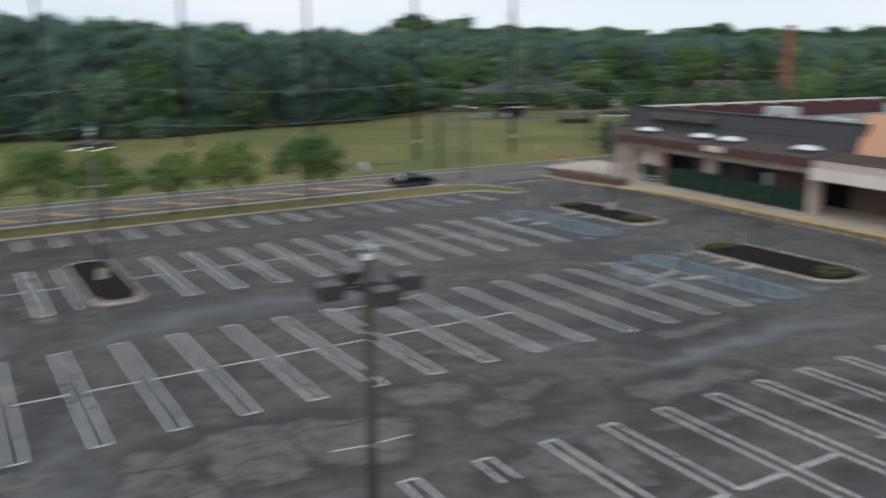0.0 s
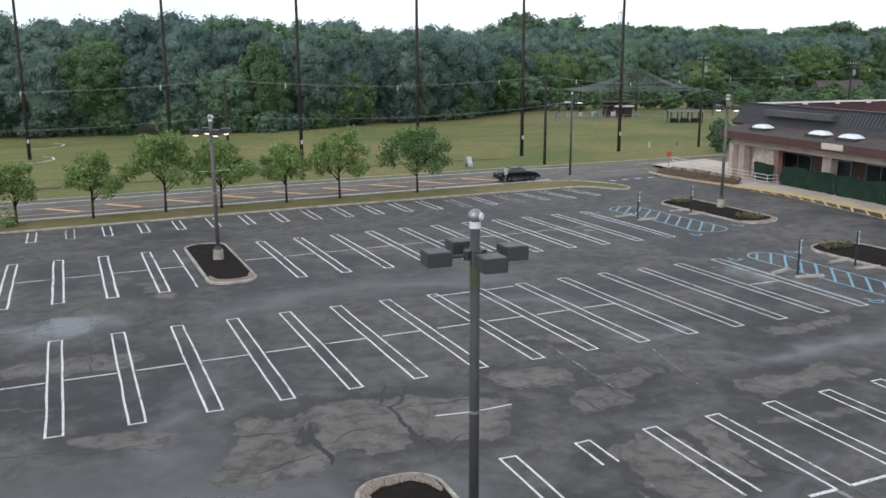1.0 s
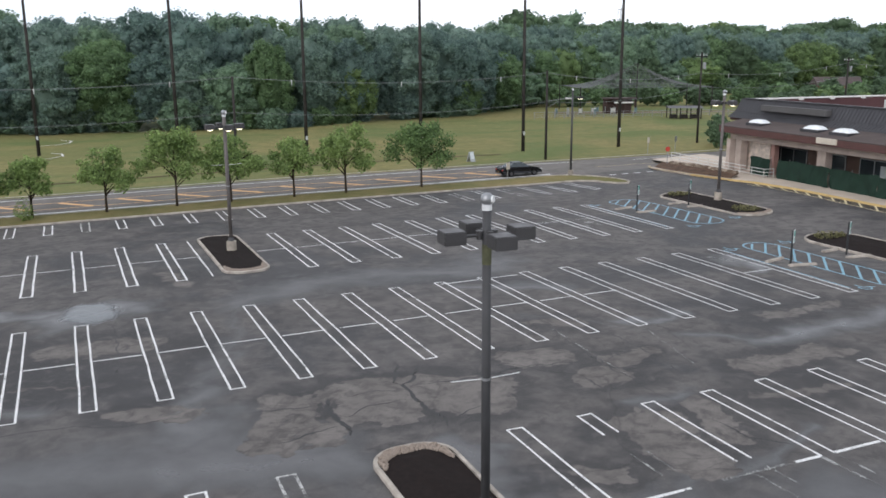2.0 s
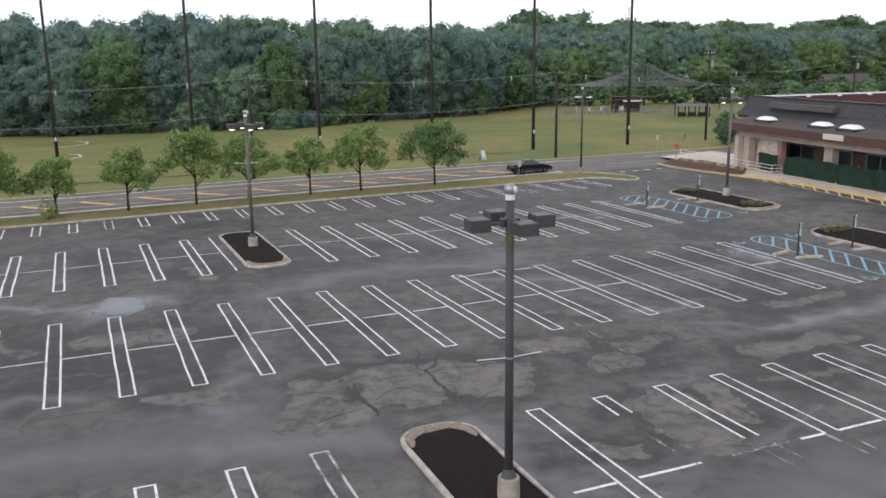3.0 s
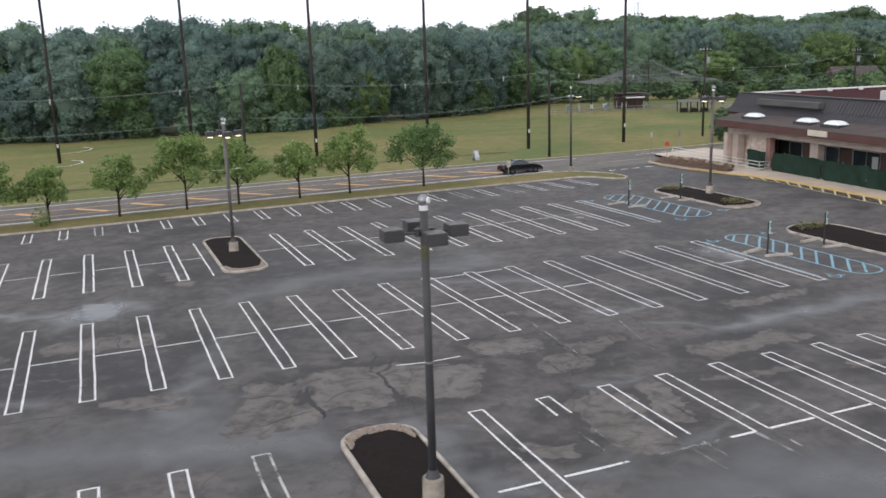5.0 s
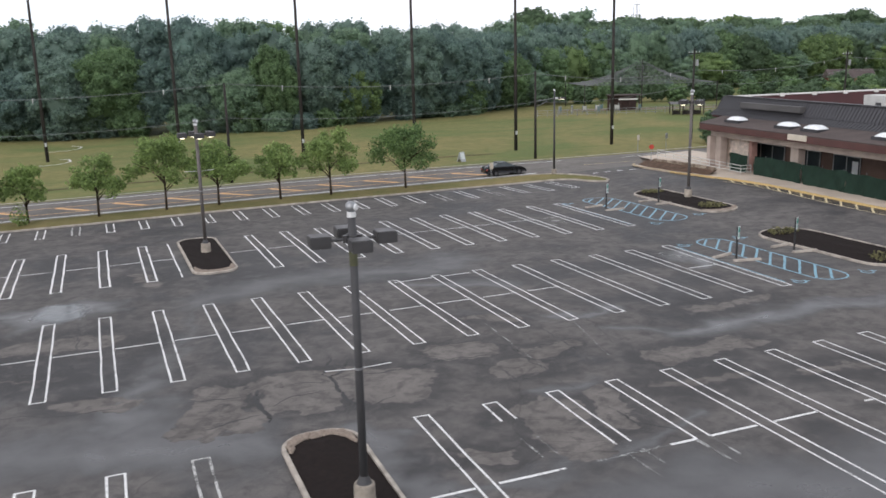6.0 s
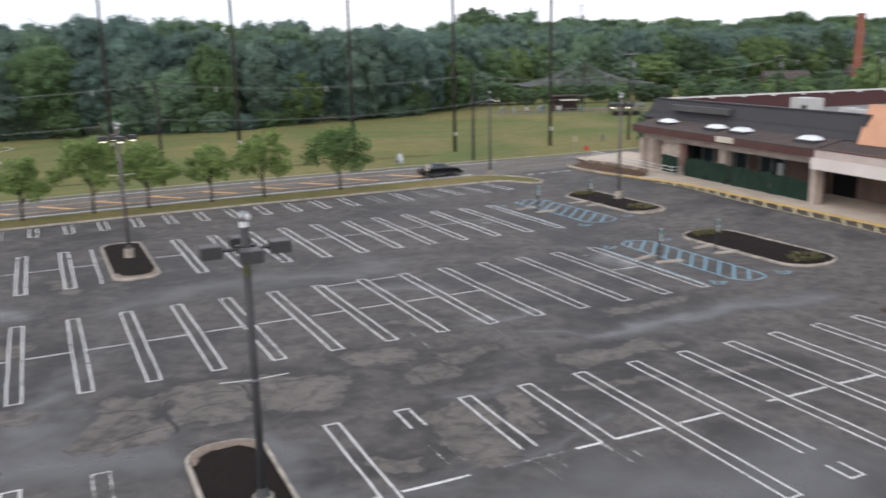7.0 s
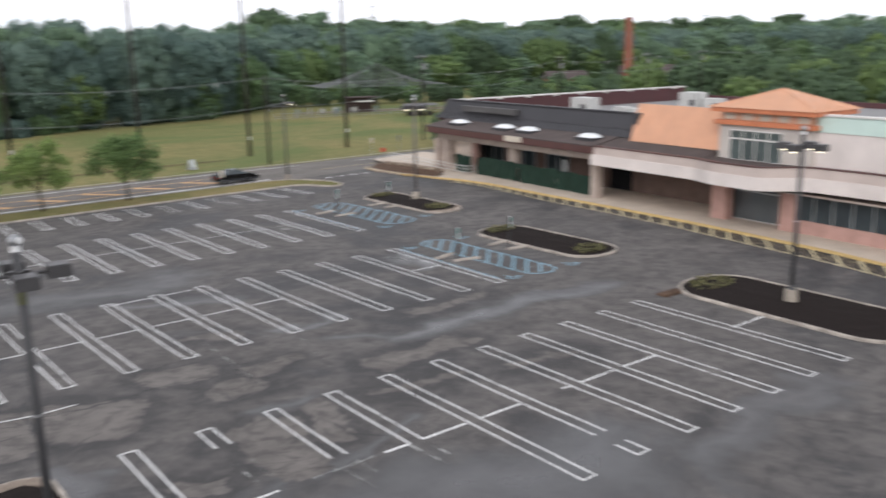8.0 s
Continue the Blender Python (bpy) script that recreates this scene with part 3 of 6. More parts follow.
M_TAIL = plain("red_tail_lens", (0.30, 0.015, 0.012), 0.25, 0, 0.1, 6, 0.0)
M_WATER = water_film("standing_water")
M_BAND = plain("grey_band_metal", (0.10, 0.096, 0.096), 0.6, 0, 0.15, 0.8, 0.1)
M_CHIM = plain("red_brick", (0.28, 0.118, 0.085), 0.9, 0, 0.25, 0.8, 0.4)
M_PLAYGROUND = plain("tan_play_surface", (0.21, 0.17, 0.125), 0.95, 0, 0.3, 0.4, 0.4)
M_POLE_PALE = plain("sun_bleached_pole_paint", (0.130, 0.116, 0.110), 0.7, 0, 0.2, 2, 0.1)
M_NET = plain("black_netting", (0.15, 0.16, 0.16), 0.9, 0, 0.2, 1, 0.0)
M_MOSS = plain("mossy_pole_paint", (0.085, 0.088, 0.046), 0.7, 0, 0.3, 6, 0.2)

# ---- ground, car park, road ----
xs = [-2600, -1200, -600, -300, -180] + steps(-120, 160, 4) + [200, 260, 340, 500, 900, 1600, 2600]
ys = [-2600, -1200, -500, -200] + steps(-100, 170, 4) + [200, 240, 300, 420, 700, 1300, 2600]
ground = tagged(sheet("ground", xs, ys, -0.09, M_GRASS), "mown field grass with dry straw-coloured patches", "grass field", kind="structure")
parking_lot = tagged(sheet("parking_lot", steps(-90, 80, 1.7), steps(-95, 47, 1.7), 0.0, M_LOT), "worn cracked asphalt parking lot, damp in places", "parking lot", kind="structure")
road = tagged(sheet("road", steps(-130, 150, 3), steps(47, 59.3, 1.1), -0.01, M_ROAD), "grey asphalt two-lane road with amber median", "road", kind="structure")

PITCH = 2.735


def stall_mark(x, y0, y1, material=M_LINE, w=0.57, far_end=True, near_end=True, lean=0.0):
    """A hairpin of two long lines with closed ends between two bays."""
    bm = bmesh.new()
    t = 0.088 if y1 < 15 else 0.115
    x += 0.03
    ribbon(bm, [(x, y0), (x + lean, y1)], t, 0.006)
    ribbon(bm, [(x + w, y0), (x + w + lean, y1)], t, 0.006)
    if near_end:
        ribbon(bm, [(x, y0 + t / 2), (x + w, y0 + t / 2)], t, 0.009)
    if far_end:
        ribbon(bm, [(x + lean, y1 - t / 2), (x + w + lean, y1 - t / 2)], t, 0.009)
    return part("stall_marking", bm, material, parking_lot)


def mark(points, material=M_LINE, width=0.105, name="painted_line", lift=0.006, parent=None):
    return part(name, ribbon(bmesh.new(), points, width, lift), material, parent or parking_lot)


# bays in the middle of the car park: a double row with a dividing line
for k in range(-5, 17):
    x = PITCH * k
    if k == 16:
        stall_mark(x, -0.05, 11.4, M_LINE)
        mark([(x + 0.76, 0.6), (x + 0.74, 10.8)], M_BLUE)
        continue
    stall_mark(x, -0.1, 11.35, lean=-0.28 * smooth((x - 8) / 14) + 0.12 * smooth((x - 32) / 8))
    if k < 12 or k == 15:
        mark([(x + 0.67, 5.65), (x + PITCH - 0.05, 5.65)])
mark([(24.6, 10.9), (27.0, 10.9)])
mark([(27.7, 10.9), (29.5, 10.95)])
# bays by the far edge of the car park: another double row, broken by a planted island
for k in range(-5, 18):
    x = PITCH * k + (0.12 if k < 5 else -0.25 - 0.62 * smooth((k - 10) / 5))
    if k in (5, 6):
        continue
    stall_mark(x, 18.05, 30.3, M_LINE, lean=0.27 * smooth((k - 10) / 5))
    if k not in (4, 15, 16, 17):
        mark([(x + 0.67, 24.3), (x + PITCH - 0.05, 24.3)])
mark([(13.2, 18.4), (13.2, 30.2)])
mark([(11.55, 24.3), (13.2, 24.3)])
mark([(17.0, 24.3), (19.1, 24.3)])
mark([(46.15, 18.6), (46.4, 29.8)], M_BLUE, 0.07)
mark([(41.4, 24.3), (42.9, 24.3)], M_FAINT)
# single row along the verge
for k in range(-6, 20):
    x = 1.0 + 2.69 * k
    stall_mark(x, 38.3 - 0.9 * smooth((x - 10) / 18), 42.6, M_FAINT if k in (2, 14, 16) else M_LINE, 0.6, far_end=False, lean=-0.5 * smooth((k - 15) / 3))
# near rows
for k in (-3, -2, -1, 0, 1, 2, 3):
    stall_mark(PITCH * k, -19.7, -7.95)
stall_mark(PITCH * 4, -19.7, -7.95, M_FAINT)
stall_mark(PITCH * 7 - 0.1, -19.7, -7.85)
stall_mark(PITCH * 8, -9.6, -7.85, near_end=False)
stall_mark(PITCH * 8, -12.8, -11.2, M_GHOST, near_end=False, far_end=False)
stall_mark(PITCH * 9, -13.0, -7.85, near_end=False)
stall_mark(PITCH * 10, -13.8, -7.85, near_end=False)
stall_mark(PITCH * 10, -15.4, -13.8, M_GHOST, near_end=False, far_end=False)
for k in (11, 13, 14, 15, 16, 17):
    stall_mark(PITCH * k, -19.65, -7.8)
stall_mark(PITCH * 12, -17.6, -7.8, near_end=False)
stall_mark(PITCH * 12, -19.65, -18.6, far_end=False)
for a, b in ((26.3, 27.4), (28.0, 30.0), (30.75, 32.75), (35.1, 35.5), (36.2, 38.2), (38.9, 41.0), (46.9, 47.3), (47.3, 49.6), (17.5, 19.0), (19.8, 22.2)):
    mark([(a, -13.8), (b, -13.8)], width=0.13)
mark([(23.4, -13.8), (26.2, -13.8)], M_GHOST, 0.13)
mark([(24.6, -13.85), (24.7, -15.6)], M_GHOST, 0.10)
mark([(25.25, -13.6), (25.3, -14.8)], M_GHOST, 0.10)
mark([(27.3, -13.9), (27.5, -16.0)], M_GHOST, 0.10)
# old seams and a scuffed patch between the bays
mark([(31.2, 4.6), (30.5, 0.6), (29.2, -5.2)], M_GHOST, 0.07, "old_seam", 0.003)
mark([(26.2, 1.6), (25.9, -5.6)], M_GHOST, 0.06, "old_seam", 0.003)
for x, y, l, w in ((42.4, 9.7, 1.5, 0.5), (43.3, 8.6, 1.1, 0.7), (43.9, 7.6, 0.6, 0.5), (41.8, 23.4, 1.6, 0.5), (41.0, 21.9, 1.0, 0.4), (40.4, 24.8, 1.2, 0.35)):
    mark([(x, y), (x + l * 0.5, y - l)], M_GHOST, w, "scuff", 0.003)
for k in range(-3, 18):
    stall_mark(PITCH * k, -41.0, -29.4)
# blue access aisles beside the accessible bays


def aisle(x0, x1, y0, y1, lean):
    r = (x1 - x0) / 2
    cx = (x0 + x1) / 2
    pts = [(cx + r * math.cos(a) + lean * (y1 - y0) * 0.5, y1 - r * 0.9 + r * math.sin(a)) for a in [math.pi * i / 10 for i in range(11)]]
    pts += [(cx + r * math.cos(a) - lean * (y1 - y0) * 0.5, y0 + r * 0.9 + r * math.sin(a)) for a in [math.pi + math.pi * i / 10 for i in range(11)]]
    mark(pts + pts[:1], M_BLUE, 0.13, "aisle_outline")
    gap, rise = (y1 - y0) / 9.6, (x1 - x0) * 1.02
    for i in range(11):
        ends = []
        for f in [j / 24 for j in range(25)]:
            px, py = x0 + 0.06 + (x1 - x0 - 0.12) * f, y0 - rise * 0.6 + gap * (i + 0.7) + rise * f
            low = y0 + r * 0.95 - math.sqrt(max(0.0, r * r - (px - cx) ** 2)) * 0.92
            high = y1 - r * 0.95 + math.sqrt(max(0.0, r * r - (px - cx) ** 2)) * 0.92
            if low < py < high:
                ends.append((px + lean * (py - (y0 + y1) / 2), py))
        if len(ends) > 4:
            mark([ends[0], ends[-1]], M_BLUE, 0.15, "aisle_stripe")


aisle(46.45, 48.85, -0.2, 11.6, -0.015)
aisle(48.8, 51.7, 18.3, 31.0, 0.0)
for cx, cy in ((45.3, 0.3), (45.2, 10.8), (49.9, 10.9), (50.2, 0.2), (52.9, 19.2), (48.0, 18.0), (46.9, 29.6)):
    wheel = [(cx + 0.34 * math.cos(a), cy + 0.34 * math.sin(a)) for a in [2.3 + 4.2 * j / 12 for j in range(13)]]
    mark(wheel + [(cx + 0.62, cy - 0.12)], M_BLUE, 0.10, "wheelchair_mark")
    mark([(cx - 0.12, cy + 0.62), (cx, cy + 0.05), (cx + 0.34, cy + 0.02)], M_BLUE, 0.10, "wheelchair_mark")

# open cracks that wander across the slabs of old asphalt


def crack_line(points, width, seed):
    fine = []
    for (x0, y0), (x1, y1) in zip(points, points[1:]):
        n = max(2, int(math.hypot(x1 - x0, y1 - y0) / 0.16))
        for i in range(n):
            x, y = x0 + (x1 - x0) * i / n, y0 + (y1 - y0) * i / n
            fine.append((x + 0.22 * noise.noise((x * 1.1, y * 1.1, seed)) + 0.10 * noise.noise((x * 4, y * 4, seed)), y + 0.22 * noise.noise((y * 1.1, x * 1.1, seed + 5)) + 0.10 * noise.noise((y * 4, x * 4, seed + 5))))
    bm = bmesh.new()
    rows = []
    for i, (x, y) in enumerate(fine):
        ax, ay = fine[max(0, i - 1)]
        bx, by = fine[min(len(fine) - 1, i + 1)]
        l = math.hypot(bx - ax, by - ay) or 1
        taper = min(1.0, 0.25 + 3.0 * min(i, len(fine) - 1 - i) / len(fine))
        w = width * taper * (0.65 + 0.9 * abs(noise.noise((x * 2.6, y * 2.6, seed + 9)))) / 2
        nx, ny = -(by - ay) / l * w, (bx - ax) / l * w
        rows.append([bm.verts.new((x + s * nx, y + s * ny, gz(x, y) + 0.003)) for s in (-1, 1)])
    for p, q in zip(rows, rows[1:]):
        bm.faces.new((p[0], q[0], q[1], p[1]))
    return part("crack", bm, M_CRACK, parking_lot)


for i, (width, points) in enumerate((
        (0.20, ((18.7, -0.7), (17.8, -2.0), (17.3, -2.4), (17.2, -3.9), (17.3, -5.2), (17.5, -6.2), (17.2, -6.9))),
        (0.11, ((17.4, -2.7), (18.7, -2.8), (19.9, -2.9), (22.8, -2.6), (25.4, -3.2))),
        (0.07, ((14.7, -2.6), (16.0, -2.6), (17.0, -2.9))),
        (0.08, ((14.2, -4.6), (15.5, -3.9), (17.1, -3.8))),
        (0.10, ((11.2, -2.7), (12.8, -2.9), (13.9, -3.0))),
        (0.09, ((11.7, -5.6), (12.7, -5.4), (14.0, -5.0))),
        (0.08, ((17.0, -6.2), (18.0, -6.1), (19.4, -5.5))),
        (0.26, ((14.1, -2.5), (13.9, -4.1), (14.0, -5.4), (14.0, -6.2))),
        (0.16, ((17.8, 0.2), (17.7, -0.5), (17.0, -2.0), (17.3, -2.4))),
        (0.09, ((24.3, -4.5), (24.2, -6.0), (24.9, -6.5), (25.6, -6.1))),
        (0.08, ((26.2, -3.3), (27.5, -2.9), (28.4, -2.9))),
        (0.08, ((26.0, 0.8), (25.8, -3.1), (25.8, -5.3), (25.9, -8.4))),
        (0.07, ((27.8, 3.5), (28.4, -2.4), (27.9, -6.7))),
        (0.08, ((1.7, -1.5), (4.1, -1.0), (6.7, -1.9), (9.6, -2.1))),
        (0.07, ((7.3, 11.9), (7.1, 3.6), (10.0, 0.4))),
        (0.08, ((26.1, -10.2), (26.2, -11.9), (27.6, -13.1))))):
    crack_line(points, width, i * 1.7)

# shallow standing water beside the left rows


def puddle(cx, cy, rx, ry, seed, label):
    bm = bmesh.new()
    pts = []
    for i in range(48):
        a = 6.2832 * i / 48
        k = 1 + 0.42 * noise.noise((math.cos(a) * 1.3 + seed, math.sin(a) * 1.3, seed)) + 0.12 * noise.noise((math.cos(a) * 4, math.sin(a) * 4, seed))
        x, y = cx + rx * k * math.cos(a), cy + ry * k * math.sin(a)
        pts.append(bm.verts.new((x, y, gz(x, y) + 0.010)))
    mid = bm.verts.new((cx, cy, gz(cx, cy) + 0.012))
    for i in range(48):
        bm.faces.new((pts[i], pts[(i + 1) % 48], mid))
    return tagged(part("puddle", bm, M_WATER, None), label, "puddle", kind="structure")


puddle(6.5, 13.3, 1.9, 2.4, 2.7, "shallow puddle that mirrors the pale sky")

# road paint: hatched median, edge lines, stop line
for y in (51.0, 54.4):
    mark([(-120, y), (49, y + 0.1)], M_AMBER, 0.17, "median_line", parent=road)
for k in range(-22, 10):
    x = 0.0 + 5.15 * k
    mark([(x - 0.3, 54.2), (x + 2.5, 51.2)], M_AMBER, 0.55, "median_stripe", parent=road)
mark([(-120, 57.6), (62, 57.6)], M_LINE, 0.24, "edge_line", parent=road)
mark([(-120, 48.95), (30, 48.95), (54, 49.15)], M_LINE, 0.45, "edge_line", parent=road)
mark([(62, 52.6), (110, 54.0)], M_YELLOW, 0.12, "centre_line", parent=road)
for i in range(4):
    mark([(58.3 + 1.35 * i, 44.3 - 0.3 * i), (59.0 + 1.35 * i, 44.15 - 0.3 * i)], M_LINE, 0.35, "crossing_mark", parent=road)
mark([(70.0, 56.6), (76.0, 57.3)], M_LINE, 0.15, "turn_mark", parent=road)


# ---- kerbs, verge and planted islands ----


def ring(outline, width, z0, z1):
    """A kerb of the given width that follows a closed plan outline inwards."""
    bm = bmesh.new()
    n = len(outline)
    prof = []
    for i, (x, y) in enumerate(outline):
        ax, ay = outline[i - 1]
        bx, by = outline[(i + 1) % n]
        l = math.hypot(bx - ax, by - ay) or 1
        nx, ny = -(by - ay) / l, (bx - ax) / l
        g = gz(x, y)
        jig = 0.012 * noise.noise((x * 1.3, y * 1.3, 2.0))
        prof.append([bm.verts.new((x + nx * o, y + ny * o, g + z + (jig if z > 0 else 0))) for o, z in ((0, z0), (0.0, z1 - 0.03), (0.03, z1), (width, z1), (width, z0))])
    for i in range(n):
        p, q = prof[i], prof[(i + 1) % n]
        for j in range(4):
            bm.faces.new((p[j], q[j], q[j + 1], p[j + 1]))
    return bm


def capsule(x0, x1, y0, y1, shear=0.0, r=None, n=8):
    """A rounded oblong in plan, counter-clockwise."""
    r = r or (x1 - x0) / 2 * 0.92
    pts = []
    for cx, cy, a0 in ((x1 - r, y0 + r, -90), (x1 - r, y1 - r, 0), (x0 + r, y1 - r, 90), (x0 + r, y0 + r, 180)):
        for i in range(n + 1):
            a = radians(a0 + 90 * i / n)
            pts.append((cx + r * math.cos(a), cy + r * math.sin(a)))
    out = []
    for i, p in enumerate(pts):
        q = pts[(i + 1) % len(pts)]
        d = math.hypot(q[0] - p[0], q[1] - p[1])
        if d < 0.01:
            continue
        m = max(1, int(d / 0.9))
        out += [(p[0] + (q[0] - p[0]) * j / m, p[1] + (q[1] - p[1]) * j / m) for j in range(m)]
    ym = (y0 + y1) / 2
    return [(x + shear * (y - ym), y) for x, y in out]


def fill(outline, inset, lift, rough, res=0.45):
    """A soft mound of soil inside an outline."""
    cx = sum(p[0] for p in outline) / len(outline)
    ys_ = [p[1] for p in outline]
    ya, yb = min(ys_) + 1.2, max(ys_) - 1.2
    bm = bmesh.new()
    rings = []
    for f in (1.0, 0.85, 0.6, 0.3, 0.0):
        row = []
        for x, y in outline:
            sy = min(max(y, ya), yb)
            sx = cx + (x - cx) * 0.0
            px, py = sx + (x - sx) * f, sy + (y - sy) * f
            l = math.hypot(x - sx, y - sy) or 1
            px -= (x - sx) / l * inset * f
            py -= (y - sy) / l * inset * f
            row.append(bm.verts.new((px, py, gz(px, py) + lift + (1 - f) * 0.10 + rough * noise.noise((px * 2, py * 2, 0)))))
        rings.append(row)
    n = len(outline)
    for a, b in zip(rings, rings[1:]):
        for i in range(n):
            bm.faces.new((a[i], a[(i + 1) % n], b[(i + 1) % n], b[i]))
    return bm


def pebbles(name, parent, spots, material, seed, size=(0.07, 0.20)):
    """Loose pale stones, joined."""
    rng = random.Random(seed)
    bm = bmesh.new()
    for x, y in spots:
        s = rng.uniform(*size) * 0.6
        r = bmesh.ops.create_icosphere(bm, subdivisions=1, radius=s)
        bmesh.ops.transform(bm, matrix=Matrix.Translation((x, y, gz(x, y) + 0.13)) @ Euler((rng.random() * 3, rng.random() * 3, rng.random() * 3)).to_matrix().to_4x4() @ Matrix.Diagonal((1, rng.uniform(0.6, 1), rng.uniform(0.4, 0.7), 1)), verts=r["verts"])
    return tagged(part(name, bm, material, parent), kind="stuff")


def island(x0, x1, y0, y1, label, shear=0.0, stones=None, tufts=None, seed=1, r=None):
    o = capsule(x0, x1, y0, y1, shear, r)
    thing = empty("planted_island", pose(0, 0, 0), label, "traffic island", "islands in the car park")
    part("kerb", ring(o, 0.15, -0.05, 0.15), M_CURB, thing, "chipped pale concrete kerb")
    part("mulch", fill(o, 0.17, 0.10, 0.03), M_MULCH, thing, "dark brown bark mulch")
    rng = random.Random(seed)
    for spots_y in (stones or ()):
        sy0, sy1 = spots_y
        spots = []
        while len(spots) < 520:
            x, y = rng.uniform(x0 + 0.25, x1 - 0.25), rng.uniform(sy0, sy1)
            rr = (r or (x1 - x0) / 2 * 0.92) - 0.22
            cy = min(max(y, y0 + rr + 0.22), y1 - rr - 0.22)
            cx = min(max(x, x0 + rr + 0.22), x1 - rr - 0.22)
            if rr - 0.40 * min(1.0, max(0.0, (y - sy0) / (sy1 - sy0) if sy1 > (y0 + y1) / 2 else (sy1 - y) / (sy1 - sy0))) ** 0.6 - 0.03 < math.hypot(x - cx, y - cy) < rr + 0.06:
                spots.append((x + shear * (y - (y0 + y1) / 2), y))
        pebbles("gravel", thing, spots, M_STONE, seed)
    for (ty0, ty1) in (tufts or ()):
        tagged(part("ground_cover", leaf_ball(230, (x1 - x0) * 0.30, (ty1 - ty0) / 2, 0.16, 0.085, seed), M_SHRUB, thing, "low yellow-green ground cover", pose((x0 + x1) / 2 + shear * ((ty0 + ty1) / 2 - (y0 + y1) / 2), (ty0 + ty1) / 2, gz((x0 + x1) / 2, ty0) + 0.2)), "low yellow-green ground cover", kind="stuff")
    return thing


def leaf_ball(count, rx, ry, rz, size, seed):
    rng = random.Random(seed)
    bm = bmesh.new()
    for _ in range(count):
        a, u = rng.uniform(0, 6.283), rng.uniform(0.1, 1) ** 0.5
        z = rng.uniform(-0.3, 1)
        c = Vector((rx * u * math.cos(a), ry * u * math.sin(a), rz * z))
        m = Matrix.Translation(c) @ Euler((rng.uniform(-1, 1), rng.uniform(-1, 1), rng.uniform(0, 6))).to_matrix().to_4x4()
        s = size * rng.uniform(0.6, 1.3)
        bm.faces.new([bm.verts.new(m @ Vector(p)) for p in ((-s, -s * 0.5, 0), (s, -s * 0.5, 0), (s, s * 0.5, 0), (-s, s * 0.5, 0))])
    return bm


island(13.9, 16.75, -19.8, -7.7, "long kerbed island with dark mulch under a lamp post", stones=[(-9.2, -7.9)], seed=3, r=1.15)
island(13.85, 16.75, 18.2, 30.9, "kerbed island with dark mulch and pale stones under a lamp post", stones=[(18.4, 20.0)], seed=4, r=1.15)
island(53.75, 57.35, 18.7, 31.0, "kerbed mulch island with low ground cover at its ends", 0.03, tufts=[(19.6, 22.0), (28.6, 30.3)], stones=[(18.9, 20.0)], seed=5)
island(51.2, 55.5, 0.0, 11.6, "wide kerbed island with dark mulch and ground cover", -0.02, tufts=[(0.6, 2.6), (9.5, 11.2)], seed=6)
island(49.5, 54.9, -20.7, -7.3, "wide kerbed mulch island with ground cover by a lamp post", 0.02, tufts=[(-9.8, -7.7)], seed=7)
part("kerb_stub", boxed(48.6, 50.3, -8.5, -7.8, -0.05, 0.11), M_DIRT, None, m=pose(0, 0, gz(50, -8), 0, 0, 0), bevel=0.05)
tagged(bpy.data.objects["kerb_stub"], "broken reddish-brown kerb piece beside an island", "kerb")

# verge between car park and road, with its rounded nose
nose = [(57.1, 38.9), (57.2, 40.4), (57.0, 42.6), (56.4, 45.0), (55.0, 47.0), (53.0, 47.7)]
verge_outline = [(x, 43.2) for x in steps(-120, 44, 2)] + [(48, 43.2), (52, 43.1), (53.6, 42.7), (54.6, 41.6), (55.0, 40.1), (55.6, 38.8), (56.4, 38.2)] + nose + [(x, 47.6) for x in steps(50, -120, -2)]
verge = empty("verge", pose(0, 0, 0), "long strip of dry yellow-green verge grass with kerbs", "verge", kind="structure")
part("kerb", ring(verge_outline, 0.18, -0.06, 0.15), M_CURB, verge)
bm = bmesh.new()
lo = [(x, 43.35) for x in steps(-119.8, 44, 2)] + [(48, 43.35), (52, 43.25), (53.7, 42.85), (54.75, 41.7), (55.15, 40.2), (55.75, 39.0), (56.4, 38.5), (56.9, 39.1)]
lows = [bm.verts.new((x, y, gz(x, y) + 0.14)) for x, y in lo]
highs = []
for x, y in lo:
    yy = 47.45 - 0.35 * max(0, x - 52) - 1.45 * max(0, x - 54.6) - 1.6 * max(0, x - 56)
    highs.append(bm.verts.new((x, yy, gz(x, yy) + 0.14)))
for i in range(len(lo) - 1):
    bm.faces.new((lows[i], lows[i + 1], highs[i + 1], highs[i]))
part("grass", bm, M_VERGE, verge)
far_kerb = part("far_kerb", ribbon(bmesh.new(), [(-125, 59.3), (40, 59.4), (60, 59.3), (90, 60.2), (140, 64)], 0.45, 0.10), M_CURB, None)
tagged(far_kerb, "pale kerb along the field side of the road", "kerb", kind="structure")
# worn path line across the field
part("field_track", ribbon(bmesh.new(), [(-90, 66.0), (-20, 67.5), (20, 68.5), (45, 69.5), (58, 69.0)], 0.5, -0.05), M_DIRT, ground)

# ---- the shop building ----
# local frame: s runs along the front, d inwards, z up
B = Matrix.Translation((66.9, 14.0, 0.42)) @ Matrix.Rotation(-math.atan(0.08), 4, 'Z')
shop = empty("shop_building", B, "closed single-storey shop with dark mansard and orange tower roof", "building")


def bbox(name, s0, s1, d0, d1, z0, z1, material, label="", parent=None, bevel=0.0):
    """A block of the shop: s along the front (towards +y), d inwards (+x)."""
    return part(name, boxed(d0, d1, s0, s1, z0, z1), material, parent or shop, label, bevel=bevel)


